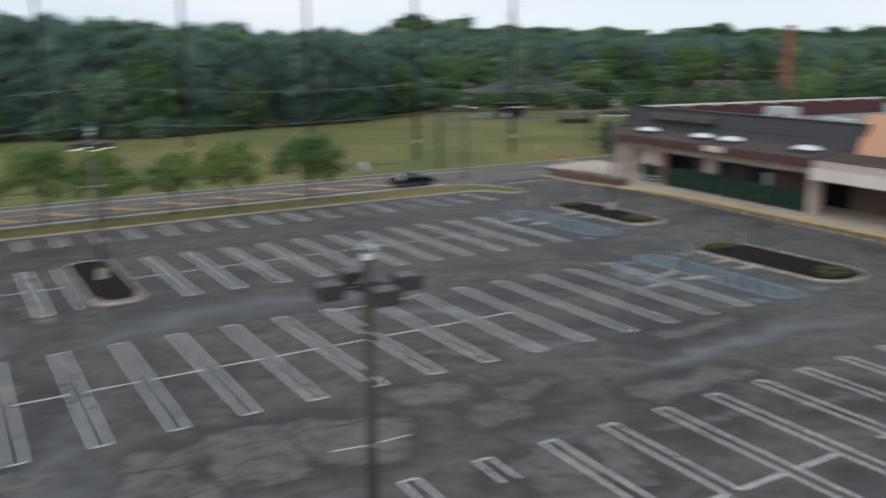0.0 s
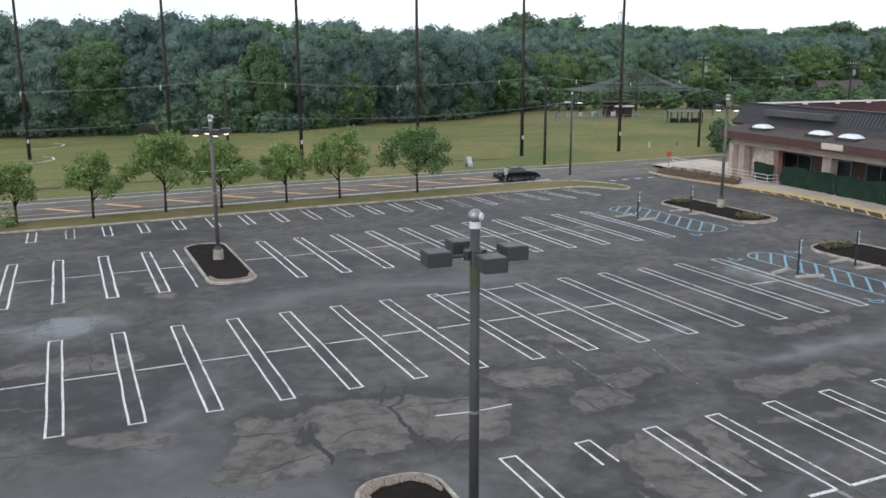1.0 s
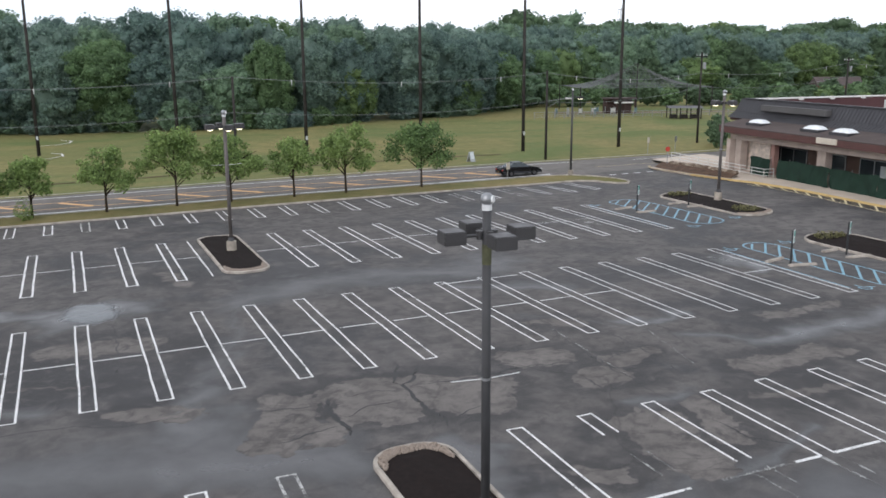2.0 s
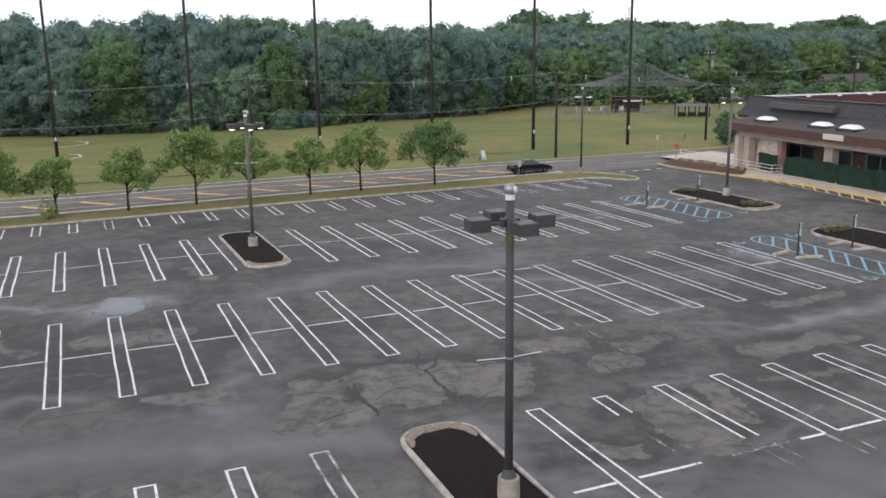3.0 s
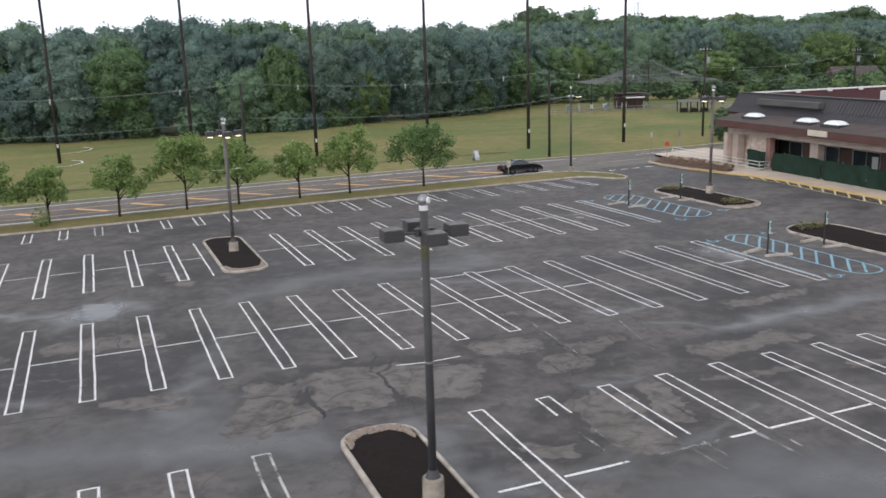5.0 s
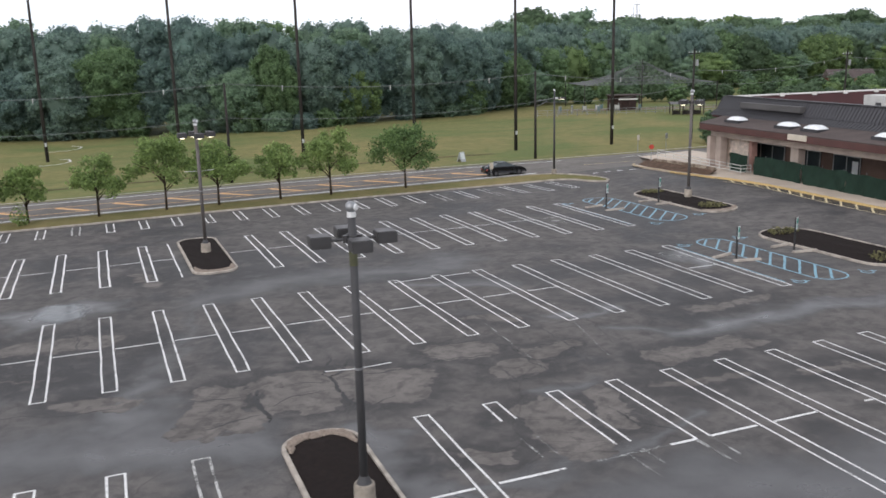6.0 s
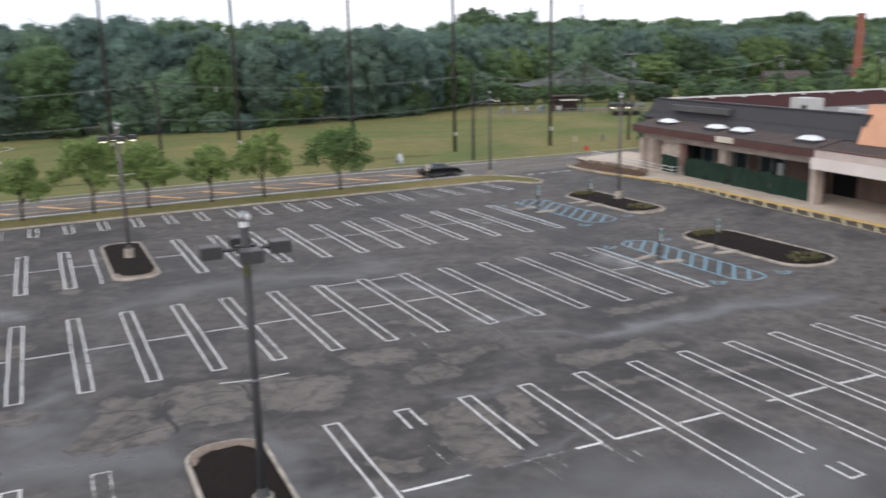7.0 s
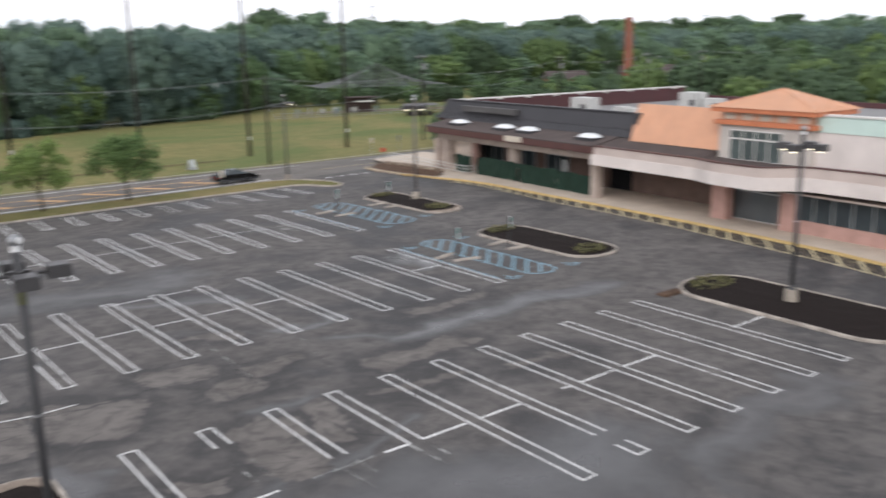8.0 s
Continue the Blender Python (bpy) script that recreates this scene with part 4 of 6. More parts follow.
def seam_roof(name, s0, s1, d0, z0, d1, z1, material, step, label, s0_top=None, s1_top=None):
    """A sloping metal roof face with raised seams."""
    bm = bmesh.new()
    a, b = (s0 if s0_top is None else s0_top), (s1 if s1_top is None else s1_top)
    q = [(d0, s0, z0), (d0, s1, z0), (d1, b, z1), (d1, a, z1)]
    top = [bm.verts.new(p) for p in q]
    bot = [bm.verts.new((p[0] + 0.12, p[1], p[2] - 0.02)) for p in q]
    bm.faces.new(top)
    bm.faces.new(bot[::-1])
    for i in range(4):
        bm.faces.new((top[i], bot[i], bot[(i + 1) % 4], top[(i + 1) % 4]))
    ob = part(name, bm, material, shop, label)
    n = int((s1 - s0) / step)
    bm = bmesh.new()
    for i in range(n + 1):
        f = i / n
        p, r = Vector((d0, s0 + (s1 - s0) * f, z0)), Vector((d1, a + (b - a) * f, z1))
        nrm = Vector((z0 - z1, 0, d1 - d0)).normalized()
        w = Vector((0, 0.03, 0))
        v = [bm.verts.new(c) for c in (p - w, p + w, r + w, r - w)]
        u = [bm.verts.new(c + nrm * 0.05) for c in (p - w, p + w, r + w, r - w)]
        bm.faces.new(u)
        for k in range(4):
            bm.faces.new((v[k], v[(k + 1) % 4], u[(k + 1) % 4], u[k]))
    part("seams", bm, material, ob)
    return ob


# walk in front: a raised slab that follows the kerb
kerb_line = [(65.0, 46.5), (63.8, 42.4), (63.9, 38.2), (64.9, 33.4), (65.7, 31), (66.15, 26.5), (65.75, 19), (65.5, 14), (65.3, 9), (65.0, 3), (64.4, -3), (63.6, -10), (62.2, -17), (60.0, -30), (58, -45)]
bm = bmesh.new()
top, low, back = [], [], []
dense = []
for (x0, y0), (x1, y1) in zip(kerb_line, kerb_line[1:]):
    n = max(1, int(abs(y1 - y0) / 1.5))
    dense += [(x0 + (x1 - x0) * i / n, y0 + (y1 - y0) * i / n) for i in range(n)]
dense.append(kerb_line[-1])
for x, y in dense:
    g = gz(x, y)
    low.append(bm.verts.new((x, y, g - 0.1)))
    top.append(bm.verts.new((x, y, g + 0.15)))
    bx = 76.0
    back.append(bm.verts.new((bx, y, 0.42)))
for i in range(len(dense) - 1):
    bm.faces.new((low[i], low[i + 1], top[i + 1], top[i]))
    bm.faces.new((top[i], top[i + 1], back[i + 1], back[i]))
walkway = tagged(part("front_walk", bm, M_WALK, None), "pale concrete walk along the shop front", "sidewalk", kind="structure")
bm = bmesh.new()
prof = []
for x, y in dense[4:]:
    g = gz(x, y)
    prof.append([bm.verts.new((x + o, y, g + z)) for o, z in ((-0.012, -0.05), (-0.012, 0.16), (0.22, 0.165))])
for p, q in zip(prof, prof[1:]):
    for j in range(2):
        bm.faces.new((p[j], q[j], q[j + 1], p[j + 1]))
part("painted_kerb", bm, M_YELLOW, walkway, "worn yellow kerb paint")
outer = [(x - 0.95 - 0.6 * smooth((27 - y) / 12) - 0.5 * smooth((10 - y) / 18), y) for x, y in dense if y < 33]
bm = bmesh.new()
za = [bm.verts.new((x, y, gz(x, y) + 0.004)) for x, y in outer]
zb = [bm.verts.new((x, y, gz(x, y) + 0.004)) for x, y in dense if y < 33]
for i in range(len(za) - 1):
    bm.faces.new((za[i], za[i + 1], zb[i + 1], zb[i]))
part("kerb_zone_ground", bm, M_ZONE, walkway, "rubbed brownish paint between the bars")
part("kerb_zone_line", ribbon(bmesh.new(), outer, 0.11, 0.012), M_PALEY, walkway)
inner = [p for p in dense if p[1] < 33]
for i in range(0, len(outer) - 1):
    part("kerb_zone_bar", ribbon(bmesh.new(), [outer[i + 1], (inner[i][0] - 0.05, inner[i][1])], 0.17, 0.008), M_PALEY, walkway)

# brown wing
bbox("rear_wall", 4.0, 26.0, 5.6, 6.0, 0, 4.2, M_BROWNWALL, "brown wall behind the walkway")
bbox("end_wall", 25.4, 25.8, 2.4, 9.0, 0, 4.3, M_BUFF, "buff block end wall")
bbox("block_wall", 21.3, 25.39, 2.5, 2.9, -0.1, 3.29, M_BLOCK, "pale rough split-face block wall")
bbox("block_pier", 20.75, 21.28, 2.6, 3.2, -0.1, 3.29, M_PINK, "pinkish brick pier beside the shop window")
bbox("fascia", -0.2, 26.4, 0.0, 0.35, 4.02, 4.72, M_FASCIA, "brown metal fascia", bevel=0.02)
bbox("soffit_beam", 0.0, 26.0, 1.2, 1.6, 3.3, 4.2, M_BUFF, "buff beam under the fascia")
bbox("fascia_return", 26.05, 26.4, 0.352, 9.0, 4.02, 4.72, M_FASCIA)
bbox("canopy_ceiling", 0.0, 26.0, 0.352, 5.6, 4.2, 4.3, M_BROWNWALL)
bm = bmesh.new()
v = [bm.verts.new(p) for p in ((-0.02, -0.3, 4.73), (-0.02, 26.45, 4.73), (3.6, 26.45, 5.42), (3.6, -0.3, 5.42))]
w = [bm.verts.new((p.co.x, p.co.y, p.co.z - 0.1)) for p in v]
bm.faces.new(v)
for i in range(4):
    bm.faces.new((v[i], w[i], w[(i + 1) % 4], v[(i + 1) % 4]))
part("canopy_roof", bm, M_SHINGLE, shop, "brown roofing with a gentle slope")
bbox("upper_wall", -1.5, 28.2, 4.45, 4.7, 4.6, 7.15, M_DARKMETAL)
seam_roof("dark_mansard", -2.2, 28.85, 3.72, 5.86, 4.5, 7.25, M_DARKMETAL, 0.42, "dark grey standing-seam metal mansard", s1_top=28.75)
seam_roof("mansard_flare", -2.3, 29.0, 2.95, 5.29, 3.76, 5.87, M_DARKMETAL, 0.42, "lower flared course of the dark metal mansard", s1_top=28.9)
band = bbox("mansard_band", 15.0, 24.4, 3.45, 4.1, 6.20, 6.80, M_BAND, "ribbed grey-brown band on the mansard", bevel=0.03)
for i in range(24):
    part("rib", boxed(3.42, 3.447, 15.1 + 0.395 * i, 15.18 + 0.395 * i, 6.22, 6.78), M_BAND, band)
bbox("roof_wall", 26.8, 27.5, 4.8, 42.0, 4.0, 7.2, M_MAROON, "maroon rear parapet")
bbox("roof_deck", -10.0, 26.8, 4.8, 44.0, 5.0, 5.5, M_ROOFW, "white flat roof membrane")
bbox("roof_deck", -60.0, -10.002, 4.8, 27.0, 5.0, 5.5, M_ROOFW)
bbox("rear_parapet", -10.0, 26.79, 43.6, 44.0, 5.5, 6.1, M_MAROON)
bbox("mansard_cap", -2.0, 28.3, 4.35, 4.75, 7.21, 7.33, M_DARKMETAL)
bbox("parapet_cap", 26.7, 27.6, 4.8, 42.1, 7.2, 7.31, M_TRIMW, "pale metal parapet cap")
for i in range(9):
    bbox("parapet_bracket", 26.4, 26.7, 6.0 + i * 4.2, 6.4 + i * 4.2, 7.05, 7.4, M_TRIMW)
bbox("wing_mansard_end", 26.45, 29.2, 3.4, 14.0, 4.99, 5.5, M_MAROON)
for s, w_, dd in ((13.3, 1.1, 1.75), (25.6, 0.6, 0.7), (24.6, 0.9, 1.2), (0.2, 0.7, 0.55)):
    bbox("column", s - w_ / 2, s + w_ / 2, dd, dd + 0.8, -0.35, 3.31 if s > 1 else 3.2, M_BUFF, "buff block column", bevel=0.02)
bbox("sign_board", 9.6, 12.1, -0.10, -0.002, 4.18, 4.70, M_SIGNBOX, "blank cream sign board on the fascia", bevel=0.01)
# storefront openings of the brown wing
for s0, s1, d in ((19.4, 25.1, 5.5), (14.2, 17.8, 5.5), (9.0, 12.4, 5.5)):
    ob = bbox("storefront", s0, s1, d, d + 0.09, 0.3, 2.45, M_GLASS, "dark empty shop windows")
    n = int((s1 - s0) / 1.5)
    for i in range(n + 1):
        s = s0 + (s1 - s0) * i / n
        part("frame", boxed(d - 0.05, d - 0.002, s - 0.04, s + 0.04, 0.3, 2.48), M_FRAME, ob)
    part("head", boxed(d - 0.06, d - 0.002, s0, s1, 2.455, 2.55), M_FRAME, ob)
bbox("notice", 9.2, 9.9, 5.40, 5.44, 0.95, 2.1, M_SIGNW, "white paper notice on the shop window")
# skylights on the canopy roof
for s in (22.2, 14.3, 10.6, 2.0):
    sk = bbox("skylight", s - 1.15, s + 1.15, 0.95, 2.5, 4.80, 5.2, M_DARKMETAL, "white domed skylight on the brown roof")
    bm = bmesh.new()
    r = bmesh.ops.create_grid(bm, x_segments=8, y_segments=8, size=1)
    for vert in bm.verts:
        x, y = vert.co.x, vert.co.y
        vert.co = (1.72 + 0.70 * x, s + 1.05 * y, 5.20 + 0.34 * (1 - x ** 4) * (1 - y ** 4))
    part("dome", bm, M_SKYL, sk, "white acrylic dome", shade=True)

# white wing with its swelling canopy fascia


def bulge(s):
    return 0.12 - 1.4 * (1 - smooth((abs(s + 15.9) - 1.6) / 3.6)) + 0.25 * smooth((-21 - s) / 4)


def rise(s):
    return 0.14 * smooth((-11 - s) / 3) + 0.20 * smooth((-17.5 - s) / 4)


ss = steps(-45, 0.1, 0.5)
for name, z0, z1, mat_, off, lab in (("canopy_fascia", 3.08, 4.0, M_STUCCO, -0.06, "pale stucco canopy fascia that swells at the entrance"), ("upper_fascia", 4.0, 4.66, M_BLUSH, 0.0, "blush stucco upper band of the canopy"), ("fascia_cap", 4.66, 4.74, M_FASCIA, -0.05, "")):
    bm = bmesh.new()
    prof = []
    for s in ss:
        d = bulge(s) + off
        prof.append([bm.verts.new(p) for p in ((d, s, z0 + rise(s)), (d, s, z1 + rise(s)), (d + 0.45, s, z1 + rise(s)), (d + 0.45, s, z0 + rise(s)))])
    for p, q in zip(prof, prof[1:]):
        for j in range(4):
            bm.faces.new((p[j], q[j], q[(j + 1) % 4], p[(j + 1) % 4]))
    bm.faces.new(prof[0])
    bm.faces.new(prof[-1][::-1])
    part(name, bm, mat_, shop, lab)
bm = bmesh.new()
prof = []
for s in ss:
    prof.append([bm.verts.new(p) for p in ((bulge(s) + 0.42, s, 4.70 + rise(s) * 0.5), (3.6, s, 5.36 - 0.72 * smooth((-10.6 - s) / 0.9)), (3.6, s, 5.18 - 0.72 * smooth((-10.6 - s) / 0.9)), (bulge(s) + 0.42, s, 4.52))])
for p, q in zip(prof, prof[1:]):
    for j in range(4):
        bm.faces.new((p[j], q[j], q[(j + 1) % 4], p[(j + 1) % 4]))
part("canopy_top", bm, M_SHINGLE, shop, "dark roofing behind the pale fascia")
bbox("canopy_soffit", -45, 0.0, 0.58, 6.0, 2.98, 3.1, M_BUFF)
seam_roof("orange_mansard", -11.5, -2.3, 2.4, 5.15, 4.3, 8.15, M_ORANGE, 0.36, "orange standing-seam metal mansard", s1_top=-1.4)
bbox("mansard_side", -2.2, -1.7, 3.2, 4.4, 4.9, 7.4, M_DARKMETAL)
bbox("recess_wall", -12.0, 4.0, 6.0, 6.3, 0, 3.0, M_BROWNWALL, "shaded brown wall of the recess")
# flat near-black panel: the opening's shade is put into its colour
bbox("recess_door", 0.9, 3.6, 5.9, 5.996, 0, 2.4, M_DARKGAP)
bbox("entrance_wall", -45, -12.0, 4.4, 4.8, 0, 3.0, M_PINK, "pink brick shop front")
for s in (-12.35, -18.4):
    bbox("pier", s - 0.68, s + 0.68, 1.7, 2.6, -0.1, 3.0, M_PINK, "pink brick pier")
entrance = bbox("entrance", -17.1, -12.7, 3.1, 3.2, 0.05, 2.75, M_GLASS, "glazed entrance doors in grey frames")
for i in range(8):
    s = -17.1 + 4.4 * i / 7
    part("mullion", boxed(3.02, 3.095, s - 0.045, s + 0.045, 0.0, 2.8), M_FRAME, entrance)
part("transom", boxed(3.03, 3.093, -17.0, -12.9, 2.2, 2.3), M_FRAME, entrance)
part("sill", boxed(3.0, 3.093, -17.0, -12.9, 0.0, 0.12), M_TRIMW, entrance)
bbox("base_wall", -45, -18.7, 1.9, 2.3, 0, 1.0, M_PINK, "low pink brick wall under the windows")
win = bbox("window_band", -27.5, -18.8, 2.0, 2.1, 1.0, 2.75, M_GLASS, "dark shop window band")
for i in range(7):
    s = -27.5 + 8.7 * i / 6
    part("mullion", boxed(1.93, 1.996, s - 0.03, s + 0.03, 1.0, 2.8), M_FRAME, win)
bbox("brick_return", -45, -27.6, 1.9, 2.4, 1.0, 3.0, M_PINK)
# tower over the entrance
bbox("tower_wall", -19.4, -11.55, 2.4, 6.2, 4.4, 7.2, M_STUCCO2, "pale stucco tower wall")
tw = bbox("tower_window", -17.1, -12.65, 2.3, 2.39, 4.62, 6.85, M_GLASS_SKY, "wide gridded tower window")
for i in range(5):
    s = -17.1 + 4.45 * i / 4
    part("mullion", boxed(2.24, 2.296, s - 0.035, s + 0.035, 4.62, 6.85), M_TRIMW, tw)
for z in (4.65, 6.22, 6.85):
    part("rail", boxed(2.23, 2.294, -17.15, -12.6, z - 0.05, z + 0.05), M_TRIMW, tw)
bbox("tower_band", -19.7, -11.2, 2.1, 6.5, 7.2, 7.55, M_ORANGE2, "orange cornice band", bevel=0.03)
bbox("tower_frieze", -19.3, -11.65, 2.45, 6.1, 7.55, 8.15, M_ORANGE, "orange frieze with pale panels")
for i in range(5):
    s = -19.1 + 1.55 * i
    bbox("frieze_panel", s, s + 0.92, 2.38, 2.448, 7.62, 8.08, M_SIGNBOX)
bbox("tower_eave", -19.9, -11.1, 1.8, 6.9, 8.15, 8.5, M_ORANGE2, "deep orange eave", bevel=0.04)
bm = bmesh.new()
c = [bm.verts.new(p) for p in ((1.7, -20.0, 8.5), (7.0, -20.0, 8.5), (7.0, -11.0, 8.5), (1.7, -11.0, 8.5))]
apex = [bm.verts.new((4.4, -15.5 + o, 9.85)) for o in (-0.1, 0.1)]
bm.faces.new((c[0], c[3], apex[1], apex[0]))
bm.faces.new((c[2], c[1], apex[0], apex[1]))
bm.faces.new((c[1], c[0], apex[0]))
bm.faces.new((c[3], c[2], apex[1]))
bm.faces.new(c)
tower_roof = part("tower_roof", bm, M_ORANGE, shop, "hipped orange metal tower roof")
bm = bmesh.new()
for i in range(1, 24):
    s = -20.0 + 9.0 * i / 24
    f = 1 - abs(s + 15.5) / 4.5
    cyl(bm, (1.7, s, 8.52), (1.7 + 2.7 * f, s, 8.52 + 1.35 * f), 0.025, n=5)
for i in range(1, 13):
    d = 1.7 + 5.3 * i / 13
    f = 1 - abs(d - 4.4) / 2.7
    for e, sg in ((-20.0, 1), (-11.0, -1)):
        cyl(bm, (d, e, 8.52), (d, e + sg * 4.5 * max(f, 0.02), 8.52 + 1.35 * max(f, 0.02)), 0.025, n=5)
for p in ((1.7, -20.0), (1.7, -11.0), (7.0, -20.0), (7.0, -11.0)):
    cyl(bm, (p[0], p[1], 8.52), (4.4, -15.5, 9.88), 0.05, n=6)
part("seams", bm, M_ORANGE, tower_roof)
bbox("upper_front", -45, -19.4, 2.9, 3.3, 4.6, 7.1, M_STUCCO, "pale upper wall beside the tower")
bbox("mint_band", -45, -19.41, 2.84, 2.897, 7.1, 8.2, M_MINT, "mint green upper band")
bbox("upper_cap", -45, -20.0, 2.75, 3.4, 8.2, 8.32, M_TRIMW)
# roof plant
for s, d, w_, l_, h in ((20.0, 16.6, 2.0, 2.8, 1.3), (10.6, 13.6, 1.3, 1.5, 0.9), (9.0, 13.6, 1.3, 1.2, 0.8), (15.4, 29.5, 2.0, 2.6, 1.5), (12.2, 29.8, 1.4, 2.2, 0.9), (-30, 14, 2, 3, 1.0)):
    u = bbox("rooftop_unit", s - l_ / 2, s + l_ / 2, d, d + w_, 5.5, 5.9 + h, M_HVAC, "grey rooftop air unit", bevel=0.04)
    part("grille", boxed(d - 0.03, d - 0.002, s - l_ * 0.40, s - l_ * 0.12, 5.9, 5.9 + h * 0.45), M_DARKMETAL, u)

# ---- lamp posts in the car park ----


def lamp_head(thing, angle, reach, lit):
    """A shoebox floodlight on a short arm."""
    m = Matrix.Rotation(angle, 4, 'Z')
    arm = part("arm", cyl(bmesh.new(), (0.1, 0, 8.22), (reach - 0.25, 0, 8.22), 0.045, n=8), M_HEAD, thing, m=m)
    head = part("lamp_head", boxed(reach - 0.29, reach + 0.29, -0.29, 0.29, 8.06, 8.40), M_HEAD, thing, "dark bronze shoebox lamp head", m=m, bevel=0.02)
    bm = bmesh.new()
    bowl = bmesh.ops.create_uvsphere(bm, u_segments=14, v_segments=8, radius=1.0)
    bmesh.ops.transform(bm, matrix=Matrix.Translation((reach, 0, 8.06)) @ Matrix.Diagonal((0.20, 0.20, 0.075 if lit else 0.045, 1)), verts=bowl["verts"])
    part("lens", bm, M_LENS if lit else M_SKYL, head, "bulging glass lens", shade=True)
    part("knuckle", cyl(bmesh.new(), (0.2, 0, 8.12), (0.2, 0, 8.34), 0.09, n=10), M_HEAD, arm, "round arm knuckle")
    return head


def lamp_post(x, y, yaw, label, mossy=False, brace=0.0, paint=None, lit=True):
    z = gz(x, y) + 0.10
    thing = empty("lamp_post", pose(x, y, z, 0, 0, math.degrees(yaw)), label, "lamp post", "car park lamp posts")
    bm = bmesh.new()
    cyl(bm, (0, 0, -0.2), (0, 0, 0.72), 0.34, 0.32, 20)
    part("concrete_base", bm, M_FOOT, thing, "round stained concrete footing", bevel=0.03)
    bm = bmesh.new()
    cyl(bm, (0, 0, 0.72), (0, 0, 0.96), 0.24, 0.13, 16)
    part("base_cover", bm, M_POLE, thing)
    part("pole", bar((0, 0, 0.72), (0, 0, 8.85), 0.125, 0.115, 16), paint or M_POLE, thing, "dark painted steel pole", shade=True)
    part("band", bar((0, 0, 4.33), (0, 0, 4.40), 0.135, n=16), M_GALV, thing)
    if mossy:
        part("stain", bar((0, 0, 7.45), (0, 0, 7.98), 0.1235, n=16), M_MOSS, thing, "yellow-green stained length of pole")
    if brace:
        for sg in (-1, 1):
            part("banner_arm", bar((sg * 0.1, 0, brace), (sg * 0.98, 0, brace + 0.04), 0.013, n=8), M_CAMW, thing, "thin pale rod clamped to the pole")
    part("camera_mount", bar((0, 0, 8.85), (0, 0, 9.0), 0.13, n=16), M_CAMW, thing, "white camera collar")
    bm = bmesh.new()
    r = bmesh.ops.create_uvsphere(bm, u_segments=16, v_segments=10, radius=0.17)
    bmesh.ops.transform(bm, matrix=Matrix.Translation((0, 0, 9.13)), verts=r["verts"])
    dome = part("camera_dome", bm, M_GALV, thing, "grey ribbed camera dome", shade=True)
    part("dome_window", bar((0.06, -0.05, 9.13), (0.13, -0.13, 9.13), 0.13, 0.08, 12), M_CAMW, dome)
    for i in range(4):
        lamp_head(thing, math.pi / 2 * i, 0.95, lit)
    return thing


lamp_post(15.5, -13.45, radians(-3), "tall bronze lamp post with four shoebox heads in a mulch island", mossy=True, brace=4.36, lit=False)
lamp_post(15.4, 24.7, radians(5), "tall lamp post with four lit heads and a cross bar", brace=5.75, paint=M_POLE_PALE)
lamp_post(56.6, 25.5, radians(5), "tall lamp post with lit heads in a mulch island", paint=M_POLE_PALE)
lamp_post(52.4, -13.6, radians(5), "tall dark lamp post beside the shop front drive")

# street lamp at the end of the verge
x, y = 55.1, 48.3
street_lamp = empty("street_lamp", pose(x, y - 1.4, gz(x, y) + 0.1, 0, 0, 0), "slim steel street lamp on a footing in the verge", "street lamp")
part("footing", bar((0, 0, -0.2), (0, 0, 0.55), 0.3, 0.28, 14), M_FOOT, street_lamp)
part("pole", bar((0, 0, 0.5), (0, 0, 8.9), 0.12, 0.09, 12), M_POLE, street_lamp, shade=True)
part("arm", bar((0, 0, 8.3), (1.0, 0.4, 8.15), 0.04, n=8), M_POLE, street_lamp)
head = part("lamp_head", boxed(0.8, 1.5, 0.2, 0.6, 8.0, 8.2), M_HEAD, street_lamp, bevel=0.03)
part("lens", boxed(0.9, 1.4, 0.26, 0.54, 7.965, 7.999), M_LENS, head)
part("sensor", bar((0, 0, 8.9), (0, 0, 9.1), 0.1, n=10), M_CAMW, street_lamp)

# ---- accessible bay signs and wheel stops ----


def bay_sign(x, y, yaw):
    thing = empty("parking_sign", pose(x, y, gz(x, y), 0, 0, yaw), "accessible parking sign on a dark post", "parking sign", "accessible bay signs")
    part("post", bar((0, 0, -0.1), (0, 0, 2.1), 0.065, n=10), M_POST, thing)
    plate = part("plate", boxed(-0.16, 0.16, -0.10, -0.08, 1.35, 2.15), M_SIGNW, thing, "white sign plate", bevel=0.004)
    part("print", boxed(-0.12, 0.12, -0.108, -0.102, 1.75, 2.08), M_SIGNG, plate)
    part("print_bar", boxed(-0.12, 0.12, -0.108, -0.102, 1.55, 1.62), M_SIGNG, plate)
    part("print_bar", boxed(-0.10, 0.10, -0.108, -0.102, 1.44, 1.49), M_SIGNG, plate)
    return thing


for x, y, yaw in ((45.6, 6.05, 28), (50.55, 6.4, 28), (48.3, 25.5, 30), (53.6, 25.6, 30)):
    bay_sign(x, y, yaw)


def wheel_stop(x, y, yaw):
    bm = bmesh.new()
    prof = ((-0.13, 0), (-0.09, 0.13), (0.09, 0.13), (0.13, 0))
    ends = [[bm.verts.new((l, p[0], p[1])) for p in prof] for l in (-0.9, 0.9)]
    for i in range(3):
        bm.faces.new((ends[0][i], ends[0][i + 1], ends[1][i + 1], ends[1][i]))
    bm.faces.new(ends[0][::-1])
    bm.faces.new(ends[1])
    ob = part("wheel_stop", bm, M_CURB, None, bevel=0.02, m=pose(x, y, gz(x, y) + 0.005, 0, 0, yaw))
    return tagged(ob, "pale concrete wheel stop", "wheel stop", "wheel stops")


